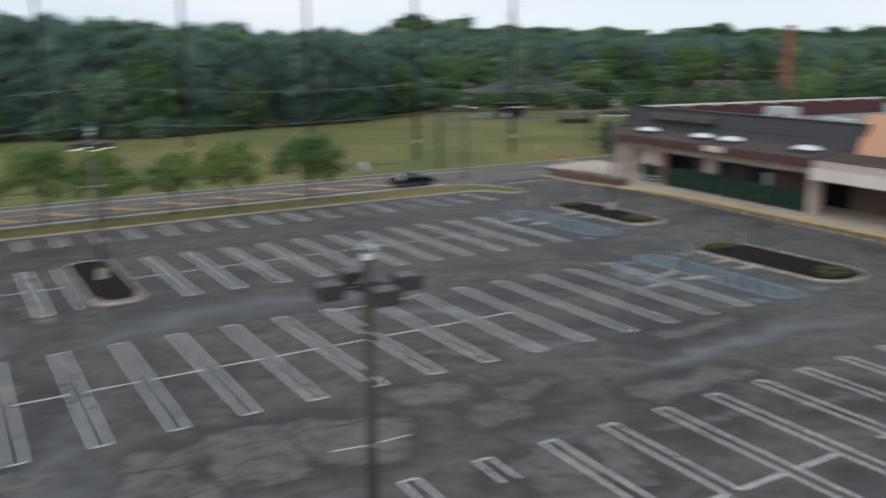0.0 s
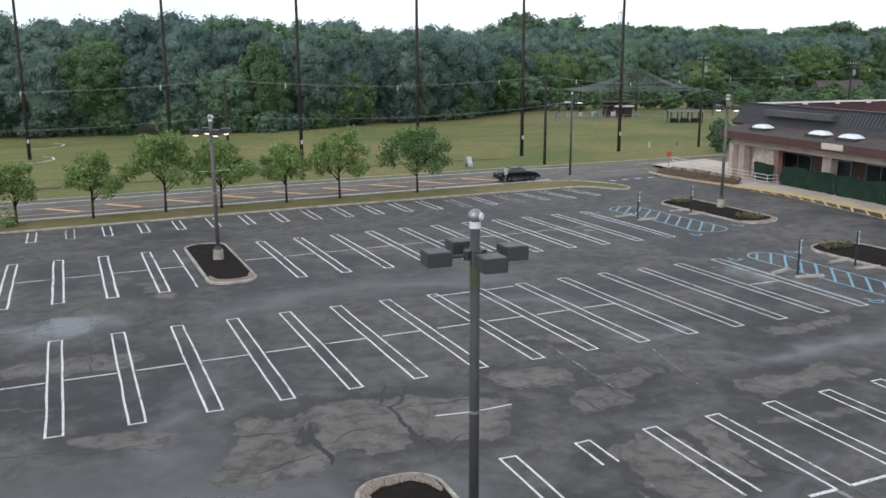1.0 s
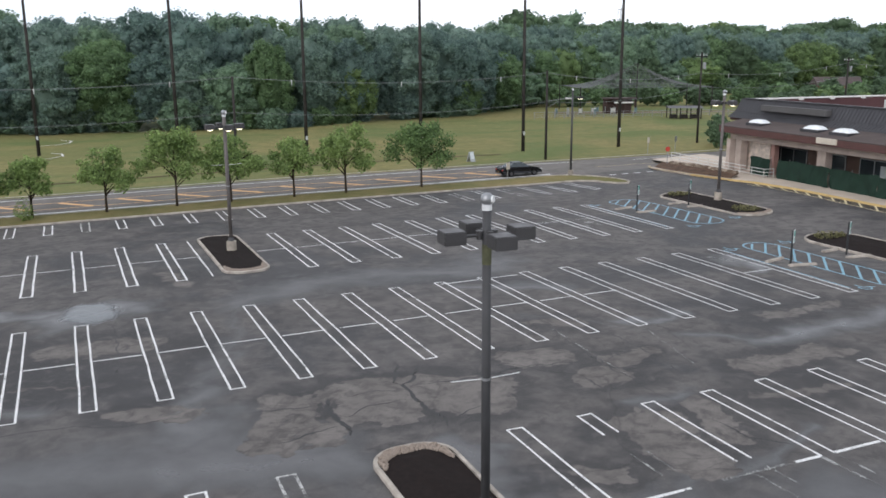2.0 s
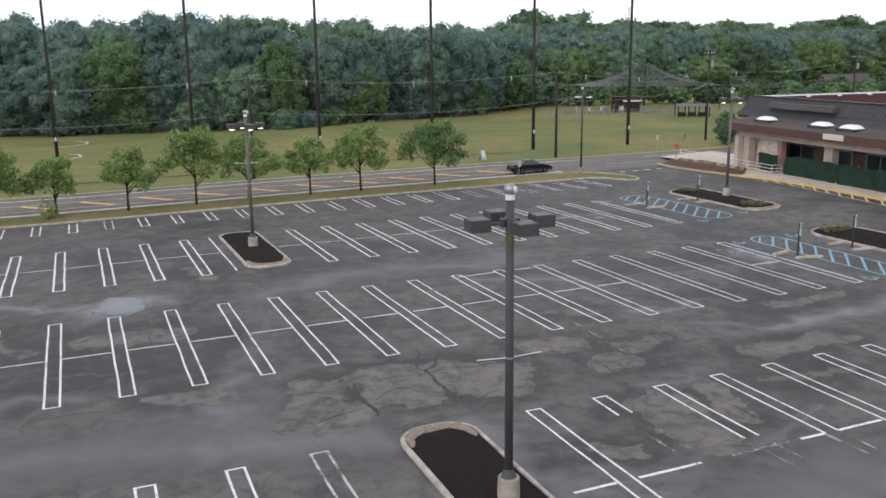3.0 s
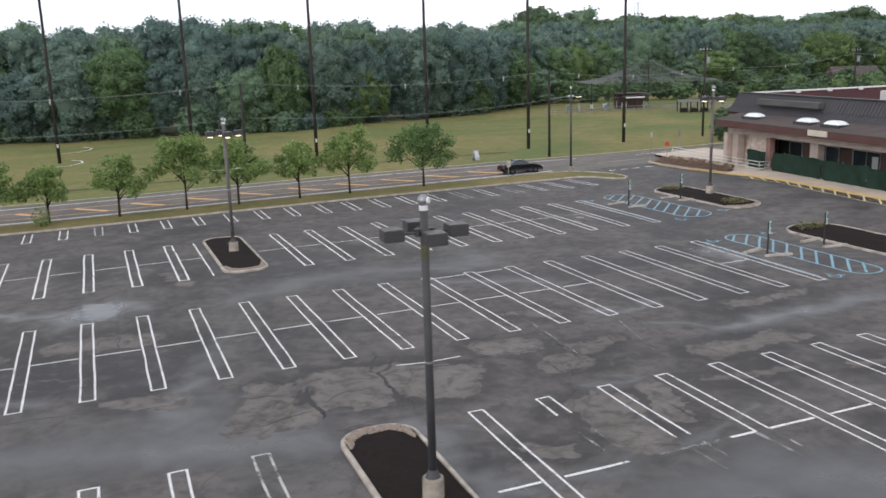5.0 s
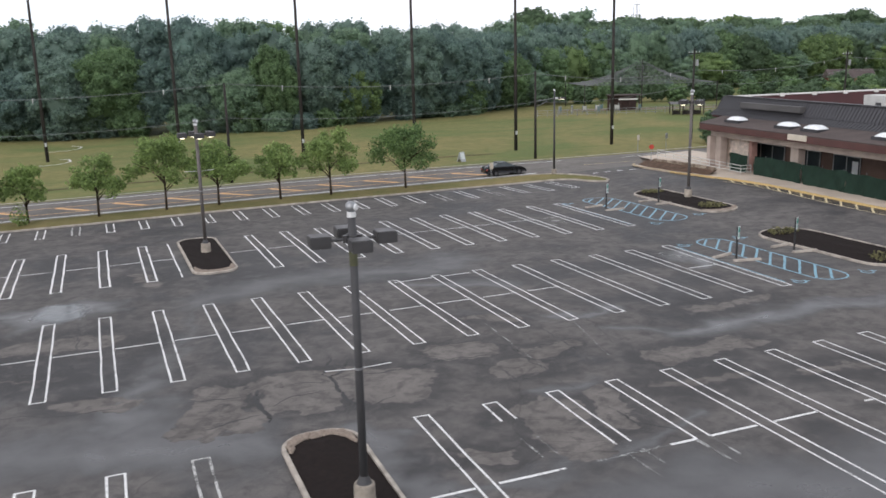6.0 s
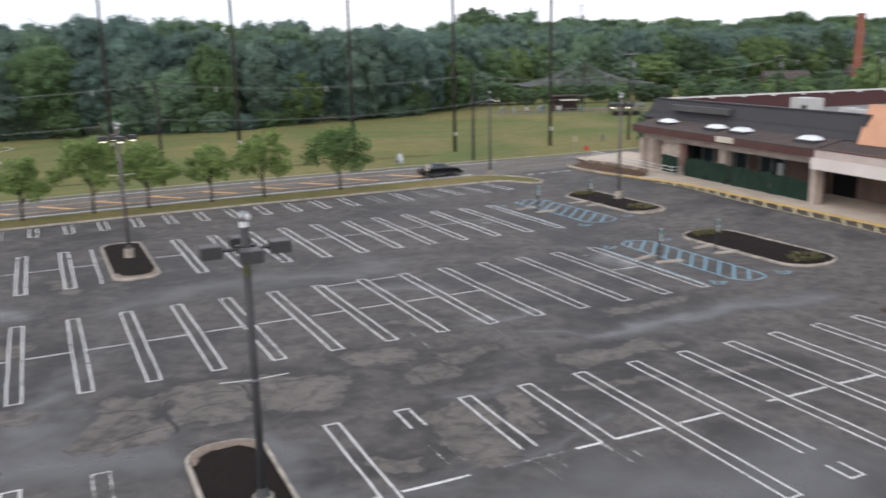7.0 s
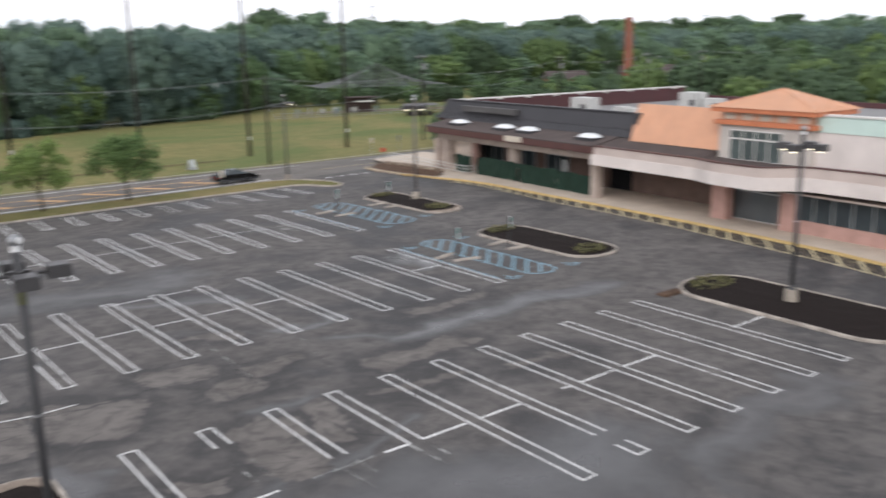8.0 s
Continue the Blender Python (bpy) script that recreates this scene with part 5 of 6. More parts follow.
for x, y, yaw in ((45.4, 7.15, 15), (46.0, 5.5, -12), (50.6, 7.6, 8), (50.7, 5.6, -5), (48.0, 26.9, 10), (48.6, 24.6, 0), (53.2, 26.6, 5), (53.6, 24.6, 0)):
    wheel_stop(x, y, yaw)

# ---- in front of the shop: screened fence, ramp, rails, stop sign ----


def screen_panel(s0, s1, d, h, seed, sag=0.25):
    """A length of hanging fabric with folds and an uneven top."""
    bm = bmesh.new()
    n, m = int((s1 - s0) / 0.16), 10
    rows = []
    for j in range(m + 1):
        row = []
        for i in range(n + 1):
            s = s0 + (s1 - s0) * i / n
            f = j / m
            fold = 0.30 * (noise.noise((s * 0.8, f * 1.3, seed)) + 0.5 * noise.noise((s * 2.2 + f * 2.0, f, seed + 5)))
            top = h - sag * abs(math.sin(s * 0.9 + seed)) * 0.5 + 0.1 * noise.noise((s * 0.5, 0, seed))
            row.append(bm.verts.new((d + fold, s, 0.03 + (top - 0.03) * f)))
        rows.append(row)
    for a, b in zip(rows, rows[1:]):
        for i in range(n):
            bm.faces.new((a[i], a[i + 1], b[i + 1], b[i]))
    return bm


fence = empty("site_fence", B, "temporary chain fence hung with dark green screen fabric", "fence")
for i, (s0, s1, h) in enumerate(((1.2, 6.0, 1.9), (6.0, 11.6, 1.95), (11.6, 18.6, 2.0), (19.6, 22.6, 1.9))):
    part("screen", screen_panel(s0, s1, 1.3, h, 3 + i * 7, 0.25), M_SCREEN, fence, "wrinkled dark green fabric", shade=True)
for i in range(9):
    s = 1.2 + 2.65 * i
    part("post", bar((1.5, s, -0.1), (1.5, s, 2.02), 0.03, n=8), M_GALV, fence)

rail = empty("hand_rail", B, "white tubular hand rail by the ramp", "railing")
for z in (0.3, 0.62, 0.95):
    part("bar", bar((0.1, 19.0, z), (1.7, 37.5, z - 0.35), 0.035, n=8), M_RAIL, rail)
    part("bar", bar((0.1, 19.0, z), (1.2, 18.9, z), 0.035, n=8), M_RAIL, rail)
for i in range(10):
    f = i / 9
    part("post", bar((0.1 + 1.6 * f, 19.0 + 18.5 * f, -0.9), (0.1 + 1.6 * f, 19.0 + 18.5 * f, 0.97 - 0.35 * f), 0.035, n=8), M_RAIL, rail)
part("post", bar((1.2, 18.9, -0.2), (1.2, 18.9, 0.97), 0.035, n=8), M_RAIL, rail)

# raised forecourt corner with a low bank of bare soil
bm = bmesh.new()
lo = [(65.2, 46.0), (64.2, 42.2), (64.3, 38.2), (65.3, 33.8)]
hi = [(68.9, 49.2), (67.4, 44.8), (67.0, 40.0), (67.0, 34.6)]
a = [bm.verts.new((x, y, gz(x, y) + 0.19)) for x, y in lo]
b = [bm.verts.new((x, y, gz(x, y) + 0.50)) for x, y in hi]
for i in range(3):
    bm.faces.new((a[i], a[i + 1], b[i + 1], b[i]))
bmesh.ops.subdivide_edges(bm, edges=bm.edges[:], cuts=5, use_grid_fill=True)
for v in bm.verts:
    v.co.z += 0.07 * noise.noise(v.co * 1.4)
stone_wall = empty("stone_edging", pose(0, 0, 0), "low dry-laid edging of rough brown and cream stones", "stone wall", kind="structure")
srng = random.Random(31)
shapes = []
for k in range(5):
    sb = bmesh.new()
    box(sb, -0.5, 0.5, -0.5, 0.5, -0.5, 0.5)
    bmesh.ops.subdivide_edges(sb, edges=sb.edges[:], cuts=1, use_grid_fill=True)
    for v in sb.verts:
        v.co = v.co * (0.92 - 0.16 * (v.co.length - 0.5)) + Vector((srng.uniform(-0.06, 0.06), srng.uniform(-0.06, 0.06), srng.uniform(-0.06, 0.06)))
    me = bpy.data.meshes.new("stone")
    sb.to_mesh(me)
    sb.free()
    me.materials.append(M_RUBBLE)
    shapes.append(me)
way = [(67.5, 46.2), (67.05, 44.0), (66.75, 40.0), (66.7, 34.8)]
for course in range(2):
    for (x0, y0), (x1, y1) in zip(way, way[1:]):
        span = math.hypot(x1 - x0, y1 - y0)
        at = srng.uniform(0, 0.2)
        while at < span:
            l = srng.uniform(0.35, 0.7)
            f = min(1.0, (at + l / 2) / span)
            x, y = x0 + (x1 - x0) * f, y0 + (y1 - y0) * f
            st = new("stone", srng.choice(shapes))
            put(st, stone_wall, pose(x + srng.uniform(-0.05, 0.05), y, gz(x, y) + 0.34 + 0.24 * course, srng.uniform(-5, 5), srng.uniform(-5, 5), math.degrees(math.atan2(y1 - y0, x1 - x0)) + srng.uniform(-8, 8)) @ Matrix.Diagonal((l, srng.uniform(0.32, 0.45), srng.uniform(0.24, 0.30), 1)))
            at += l
bank = tagged(part("soil_bank", bm, M_DIRT, None), "low bank of bare reddish soil behind the kerb", "soil bank", kind="structure")
bm = bmesh.new()
ribbon(bm, [(66.6, 48.6), (65.4, 47.2), (64.4, 45.0), (63.85, 42.2), (63.95, 38.2), (64.95, 33.5)], 0.25, 0.16)
ribbon(bm, [(66.5, 48.65), (65.28, 47.25), (64.28, 45.05), (63.72, 42.2), (63.82, 38.2), (64.82, 33.5)], 0.05, 0.08)
tagged(part("corner_kerb", bm, M_TAN, None), "tan kerb with worn yellow paint at the driveway corner", "kerb", kind="structure")
bm = bmesh.new()
v = [bm.verts.new((x, y, z)) for x, y, z in ((71.8, 55.5, gz(73, 56) + 0.08), (67.7, 46.0, gz(68, 46) + 0.47), (66.9, 34.5, 0.47), (77.0, 35.0, 0.45), (79.0, 46.0, 0.2), (81.0, 57.0, gz(81, 57) + 0.12))]
bm.faces.new((v[0], v[1], v[4], v[5]))
bm.faces.new((v[1], v[2], v[3], v[4]))
tagged(part("forecourt", bm, M_WALK, None), "pale concrete forecourt by the end wall", "sidewalk", kind="structure")


def small_sign(x, y, h, face, label, octagon=False, yaw=20):
    thing = empty("traffic_sign", pose(x, y, gz(x, y), 0, 0, yaw), label, "road sign")
    part("post", bar((0, 0, -0.1), (0, 0, h), 0.04, n=8), M_GALV, thing)
    bm = bmesh.new()
    if octagon:
        cyl(bm, (0, -0.07, h - 0.35), (0, -0.045, h - 0.35), 0.29, n=8)
    else:
        box(bm, -0.25, 0.25, -0.07, -0.045, h - 0.7, h)
    part("plate", bm, face, thing)
    return thing


small_sign(67.4, 46.6, 2.4, M_SIGNR, "red octagonal stop sign on a grey post", True, -20)
small_sign(75.0, 60.5, 2.2, M_SIGNBOX, "small pale road sign on a post")
small_sign(47.6, 47.0, 1.9, M_SIGNBOX, "small pale sign on a thin post in the verge")
small_sign(80.5, 62.0, 2.0, M_GALV, "small grey sign on a post by the road")

# folding board on the field side of the road
board = empty("sandwich_board", pose(51.2, 63.6, gz(51, 63) - 0.05, 0, 0, 25), "folding board with a pale face on the grass", "sign board")
for sg in (-1, 1):
    bm = bmesh.new()
    box(bm, -0.42, 0.42, -0.03, 0.03, 0, 1.25, m=Matrix.Translation((0, sg * 0.35, 0)) @ Matrix.Rotation(sg * radians(16), 4, 'X'))
    p = part("leaf", bm, M_FRAME, board)
    bm = bmesh.new()
    box(bm, -0.32, 0.32, -0.045, 0.045, 0.35, 1.15, m=Matrix.Translation((0, sg * 0.35, 0)) @ Matrix.Rotation(sg * radians(16), 4, 'X'))
    part("face", bm, M_SIGNW, p)

# ---- tall net poles and power lines ----
NET = [(2.4, 98.0), (19.5, 87.0), (34.6, 78.5), (48.8, 74.0), (62.6, 71.4), (77.4, 70.6)]
for x, y in NET:
    pole = empty("net_pole", pose(x, y, gz(x, y) - 0.1), "tall slender dark wooden net pole in the field", "pole", "tall net poles")
    part("shaft", bar((0, 0, -0.3), (0, 0, 26), 0.24, 0.15, 12), M_WOOD, pole, shade=True)
    part("tag", boxed(-0.14, 0.14, -0.27, -0.24, 2.2, 2.7), M_INSUL, pole)


def cable(name, points, sag, r, label, material=M_WIRE, insul=0):
    """A sagging cable through its supports, with clamps along it."""
    thing = empty(name, pose(0, 0, 0), label, "power line")
    bm = bmesh.new()
    rng = random.Random(5)
    for a, b in zip(points, points[1:]):
        a, b = Vector(a), Vector(b)
        prev = None
        for i in range(13):
            f = i / 12
            p = a.lerp(b, f) - Vector((0, 0, 4 * sag * f * (1 - f)))
            if prev is not None:
                cyl(bm, prev, p, r, n=5, caps=False)
            prev = p
    part("wire", bm, material, thing)
    if insul:
        for a, b in zip(points, points[1:]):
            a, b = Vector(a), Vector(b)
            for i in range(insul):
                f = (i + 0.5) / insul
                p = a.lerp(b, f) - Vector((0, 0, 4 * sag * f * (1 - f)))
                part("spacer", bar(p + Vector((0, 0, 0.10)), p - Vector((0, 0, 0.48)), 0.075, 0.04, 6), M_INSUL, thing)
    return thing


def wood_pole(x, y, h, label, arm=True, light=False):
    thing = empty("utility_pole", pose(x, y, gz(x, y) - 0.1), label, "utility pole", "utility poles")
    part("shaft", bar((0, 0, -0.3), (0, 0, h), 0.18, 0.12, 10), M_WOOD, thing, shade=True)
    if arm:
        part("cross_arm", boxed(-1.0, 1.0, -0.06, 0.06, h - 0.7, h - 0.56), M_WOOD, thing)
        for i in (-0.9, -0.3, 0.3, 0.9):
            part("insulator", bar((i, 0, h - 0.56), (i, 0, h - 0.3), 0.07, 0.05, 8), M_INSUL, thing)
        part("transformer", bar((0.3, -0.3, h - 2.4), (0.3, -0.3, h - 1.5), 0.24, n=12), M_GALV, thing)
    if light:
        part("lamp_arm", bar((0, 0, 7.2), (2.4, -0.8, 7.5), 0.035, n=6), M_GALV, thing)
        part("lamp_arm", bar((0, 0, 6.4), (1.4, -0.5, 7.2), 0.03, n=6), M_GALV, thing)
        part("lamp", bar((2.2, -0.75, 7.5), (3.0, -1.0, 7.48), 0.14, 0.1, 8), M_HVAC, thing)
    return thing


wood_pole(60.6, 61.8, 10.9, "wooden utility pole with a street light arm", False, True)
wood_pole(22.6, 61.8, 10.9, "wooden utility pole beside the road", False)
wood_pole(-15.6, 61.8, 10.9, "wooden utility pole beside the road", False)
wood_pole(91.0, 70.4, 13.0, "wooden utility pole with transformers by the road", True)
wood_pole(128.0, 78.0, 12.0, "wooden utility pole with cross arm beyond the shop", True)
wood_pole(160.0, 84.0, 12.0, "wooden utility pole with cross arm among the trees", True)
wood_pole(190.0, 92.0, 12.0, "distant wooden utility pole with transformers", True)
cable("power_line", [(-54, 61.8, 10.3), (-15.6, 61.8, 10.3), (22.6, 61.8, 10.3), (60.6, 61.8, 10.2), (91.0, 70.4, 9.6), (128, 78, 10.6), (160, 84, 11.0), (190, 92, 11.2), (260, 108, 11.2)], 0.9, 0.028, "overhead line with pale spacers along the road", M_WIRE2, 3)
cable("telephone_line", [(-54, 61.8, 6.6), (-15.6, 61.8, 6.6), (22.6, 61.8, 6.6), (60.6, 61.8, 6.7), (91.0, 70.4, 7.6), (128, 78, 8.4), (190, 92, 8.6)], 0.8, 0.022, "lower overhead cable along the road", M_WIRE2)
for pts in ([(2.0, 111.5), (4.5, 111.8), (6.4, 114.0), (6.8, 117.0), (5.2, 119.8)], [(1.5, 92.6), (3.8, 92.9), (5.4, 95.5), (5.2, 98.5), (3.9, 99.8)]):
    tagged(part("field_hose", ribbon(bmesh.new(), pts, 0.28, 0.0), M_TRIMW, None), "white curved edging lying on the grass", "edging", "white edgings in the field")

# ---- playground with netting at the end of the field ----


def netting(name, corners, peak, label, cell=0.5):
    """A dark net tent: thin cords between corner posts and a raised middle."""
    thing = empty(name, pose(0, 0, 0), label, "net")
    bm = bmesh.new()
    n = 26
    (ax, ay), (bx, by), (cx, cy), (dx, dy) = corners

    def at(u, v):
        x = (ax * (1 - u) + bx * u) * (1 - v) + (dx * (1 - u) + cx * u) * v
        y = (ay * (1 - u) + by * u) * (1 - v) + (dy * (1 - u) + cy * u) * v
        f = max(0.0, 1 - 2 * max(abs(u - 0.5), abs(v - 0.5)))
        return Vector((x, y, gz(x, y) + 5.4 + (peak - 5.4) * f ** 1.6 - 0.5 * math.sin(f * 3.1416) * 0.6))
    for i in range(n + 1):
        for j in range(n):
            for p, q in ((at(i / n, j / n), at(i / n, (j + 1) / n)), (at(j / n, i / n), at((j + 1) / n, i / n))):
                cyl(bm, p, q, 0.03, n=3, caps=False)
    part("cord_net", bm, M_NET, thing)
    for x, y in corners:
        part("post", bar((x, y, gz(x, y) - 0.3), (x, y, gz(x, y) + 5.6), 0.1, n=8), M_WOOD, thing)
    mx, my = (ax + cx) / 2, (ay + cy) / 2
    part("mast", bar((mx, my, gz(mx, my) - 0.3), (mx, my, gz(mx, my) + peak), 0.14, 0.1, 8), M_WOOD, thing)
    return thing


netting("net_canopy", [(107.0, 128.0), (136.0, 121.0), (142.0, 137.0), (112.0, 145.0)], 10.4, "black netting stretched tent-like over the playground")
shed = empty("dugout_shed", pose(115.5, 125.5, gz(115, 125) - 0.1, 0, 0, -16), "small dark timber shelter with a pale beam", "shelter")
part("rear", boxed(-3.2, 3.2, 2.2, 2.4, 0, 3.2), M_SHED, shed)
part("roof", boxed(-3.6, 3.6, -0.6, 2.7, 3.2, 3.4), M_SHINGLE, shed, bevel=0.03)
part("beam", boxed(-1.6, 2.6, -0.65, -0.605, 2.3, 2.6), M_TRIMW, shed)
for x in (-3.1, -1.0, 1.0, 3.1):
    part("post", boxed(x - 0.1, x + 0.1, -0.3, -0.1, 0, 3.2), M_SHED, shed)
pavilion = empty("picnic_shelter", pose(119.5, 109.5, gz(119, 109) - 0.1, 0, 0, -28), "low open picnic shelter with a grey roof and brown posts", "shelter")
bm = bmesh.new()
eaves = [bm.verts.new(p) for p in ((-3.4, -2.4, 2.1), (3.4, -2.4, 2.1), (3.4, 2.4, 2.1), (-3.4, 2.4, 2.1))]
ridge = [bm.verts.new(p) for p in ((-3.4, 0, 2.5), (3.4, 0, 2.5))]
for f in ((0, 1, 5, 4), (2, 3, 4, 5)):
    bm.faces.new([(eaves + ridge)[i] for i in f])
bm.faces.new((eaves[1], eaves[2], ridge[1]))
bm.faces.new((eaves[3], eaves[0], ridge[0]))
bm.faces.new(eaves[::-1])
part("roof", bm, M_BAND, pavilion)
for x in (-3.0, -1.0, 1.0, 3.0):
    for y in (-2.0, 2.0):
        part("post", boxed(x - 0.09, x + 0.09, y - 0.09, y + 0.09, -0.2, 2.1), M_WOOD, pavilion)
for x in (-2.0, 0.0, 2.0):
    table = part("table", boxed(x - 0.4, x + 0.4, -0.9, 0.9, 0.68, 0.76), M_WOOD, pavilion)
    for dx in (-0.62, 0.62):
        part("bench", boxed(x + dx - 0.14, x + dx + 0.14, -0.9, 0.9, 0.40, 0.46), M_WOOD, table)
    for y in (-0.6, 0.6):
        part("trestle", boxed(x - 0.7, x + 0.7, y - 0.05, y + 0.05, -0.1, 0.68), M_WOOD, table)
fence2 = empty("playground_fence", pose(0, 0, 0), "low mesh fence round the playground", "fence")
for i in range(22):
    x = 92 + 2.0 * i
    y = 121 - 0.25 * (x - 92)
    part("post", bar((x, y, gz(x, y) - 0.2), (x, y, gz(x, y) + 1.3), 0.06, n=6), M_GALV, fence2)
for z in (0.3, 0.7, 1.2):
    part("rail", cyl(bmesh.new(), (92, 121, gz(92, 121) + z), (134, 110.5, gz(134, 110) + z), 0.04, n=5), M_GALV, fence2)
part("play_ground_surface", ribbon(bmesh.new(), [(104, 134), (116, 129), (128, 125), (160, 116), (190, 110)], 4.5, -0.03), M_PLAYGROUND, ground)
rng = random.Random(21)
for i in range(12):
    x, y = 98 + i * 1.7, 125 + rng.uniform(-3, 3)
    play = empty("play_frame", pose(x, y, gz(x, y) - 0.05, 0, 0, rng.uniform(0, 90)), "blue-green metal play frame", "play equipment", "play equipment")
    part("upright", bar((0, 0, -0.1), (0, 0, 1.6), 0.08, n=6), M_GALV, play)
    part("upright", bar((1.2, 0, -0.1), (1.2, 0, 1.6), 0.08, n=6), M_GALV, play)
    part("panel", boxed(0.05, 1.15, -0.04, 0.04, 0.5, 1.4), M_PLAY if i % 2 else M_HVAC, play)

# ---- parked-up and passing things ----


def car(x, y, yaw, label):
    thing = empty("car", pose(x, y, gz(x, y), 0, 0, yaw), label, "car")
    bm = bmesh.new()
    side = [(-2.35, 0.35), (-2.38, 0.75), (-2.2, 0.95), (-1.3, 1.02), (0.75, 0.98), (2.0, 0.82), (2.35, 0.62), (2.35, 0.32)]
    rows = []
    for w_, sh in ((-0.88, 0.94), (-0.93, 1.0), (0.93, 1.0), (0.88, 0.94)):
        rows.append([bm.verts.new((px * (1.0 if abs(w_) > 0.9 else 0.985), w_, 0.32 + (pz - 0.32) * sh)) for px, pz in side])
    for a, b in zip(rows, rows[1:]):
        for i in range(len(side)):
            bm.faces.new((a[i], a[(i + 1) % len(side)], b[(i + 1) % len(side)], b[i]))
    bm.faces.new(rows[0][::-1])
    bm.faces.new(rows[-1])
    part("body", bm, M_CARBODY, thing, bevel=0.05, shade=True)
    bm = bmesh.new()
    cab = [(-1.75, 1.0, 0.80), (-0.95, 1.42, 0.62), (0.15, 1.44, 0.62), (1.05, 0.98, 0.80)]
    l = [bm.verts.new((a, -c, b)) for a, b, c in cab]
    r = [bm.verts.new((a, c, b)) for a, b, c in cab]
    for i in range(3):
        bm.faces.new((l[i], l[i + 1], r[i + 1], r[i]))
    bm.faces.new(l[::-1])
    bm.faces.new(r)
    cabin = part("cabin", bm, M_GLASS, thing, "dark tinted windows", bevel=0.03)
    part("roof", boxed(-0.98, 0.2, -0.6, 0.6, 1.425, 1.465), M_CARBODY, cabin, bevel=0.02)
    for px in (-1.4, 1.42):
        for sy in (-0.84, 0.84):
            wheel = part("wheel", bar((px, sy - 0.11, 0.33), (px, sy + 0.11, 0.33), 0.33, n=20), M_TYRE, thing)
            part("rim", bar((px, sy + (0.112 if sy > 0 else -0.112), 0.33), (px, sy + (0.125 if sy > 0 else -0.125), 0.33), 0.2, n=12), M_RIM, wheel)
    for sy in (-0.7, 0.7):
        part("tail_light", boxed(-2.40, -2.36, sy - 0.17, sy + 0.17, 0.68, 0.8), M_TAIL, thing)
        part("headlight", boxed(2.30, 2.345, sy - 0.17, sy + 0.17, 0.6, 0.7), M_SKYL, thing)
    return thing


car(50.6, 50.2, 1.5, "black sedan on the grey road")

# far lattice mast above the woods
mast = empty("lattice_mast", pose(248.4, 320.0, 0), "thin grey steel lattice mast above the far woods", "mast")
for sx, sy in ((-1.4, -1.4), (1.4, -1.4), (1.4, 1.4), (-1.4, 1.4)):
    part("leg", bar((sx, sy, -1), (sx * 0.72, sy * 0.72, 31.6), 0.13, n=6), M_GALV, mast)
for z in (8.0, 14.0, 20.0, 26.8, 31.5):
    k = 1.4 - 0.0121 * z
    bm = bmesh.new()
    for (ax, ay), (bx, by) in (((-k, -k), (k, -k)), ((k, -k), (k, k)), ((k, k), (-k, k)), ((-k, k), (-k, -k))):
        cyl(bm, (ax, ay, z), (bx, by, z), 0.12, n=5)
    part("cross_brace", bm, M_GALV, mast)
part("aerial", bar((0, 0, 31.4), (0, 0, 33.4), 0.1, n=6), M_GALV, mast)

# brick chimney and low houses beyond the trees
chimney = empty("chimney_stack", pose(222.0, 141.5, -0.6), "tall square red brick chimney stack", "chimney")
bm = bmesh.new()
cyl(bm, (0, 0, -0.5), (0, 0, 20.6), 1.75, 1.35, 4)
part("shaft", bm, M_CHIM, chimney)
bm = bmesh.new()
cyl(bm, (0, 0, 20.6), (0, 0, 21.3), 1.5, 1.6, 4)
part("cap", bm, M_CHIM, chimney)


def house(x, y, w, d, h, yaw, wall_m, label):
    thing = empty("house", pose(x, y, -0.5, 0, 0, yaw), label, "house")
    part("walls", boxed(-w / 2, w / 2, -d / 2, d / 2, 0, h), wall_m, thing)
    bm = bmesh.new()
    a = [bm.verts.new(p) for p in ((-w / 2 - 0.4, -d / 2 - 0.4, h), (w / 2 + 0.4, -d / 2 - 0.4, h), (w / 2 + 0.4, d / 2 + 0.4, h), (-w / 2 - 0.4, d / 2 + 0.4, h))]
    r = [bm.verts.new(p) for p in ((-w / 2 - 0.4, 0, h + d * 0.3), (w / 2 + 0.4, 0, h + d * 0.3))]
    bm.faces.new((a[0], a[1], r[1], r[0]))
    bm.faces.new((a[2], a[3], r[0], r[1]))
    bm.faces.new((a[1], a[2], r[1]))
    bm.faces.new((a[3], a[0], r[0]))
    bm.faces.new(a[::-1])
    part("roof", bm, M_SHINGLE, thing)
    for i in range(3):
        xx = -w / 3 + w / 3 * i
        win_ = part("window", boxed(xx - 0.5, xx + 0.5, -d / 2 - 0.06, -d / 2 - 0.002, h - 1.9, h - 0.6), M_TRIMW, thing)
        part("pane", boxed(xx - 0.4, xx + 0.4, -d / 2 - 0.08, -d / 2 - 0.062, h - 1.8, h - 0.7), M_GLASS, win_)
    return thing


house(212, 158, 12, 8, 3.2, -30, M_CHIM, "distant red brick house with a low roof")
house(248, 150, 26, 10, 3.6, -35, M_CHIM, "distant long brick building with flat face")

# ---- trees ----


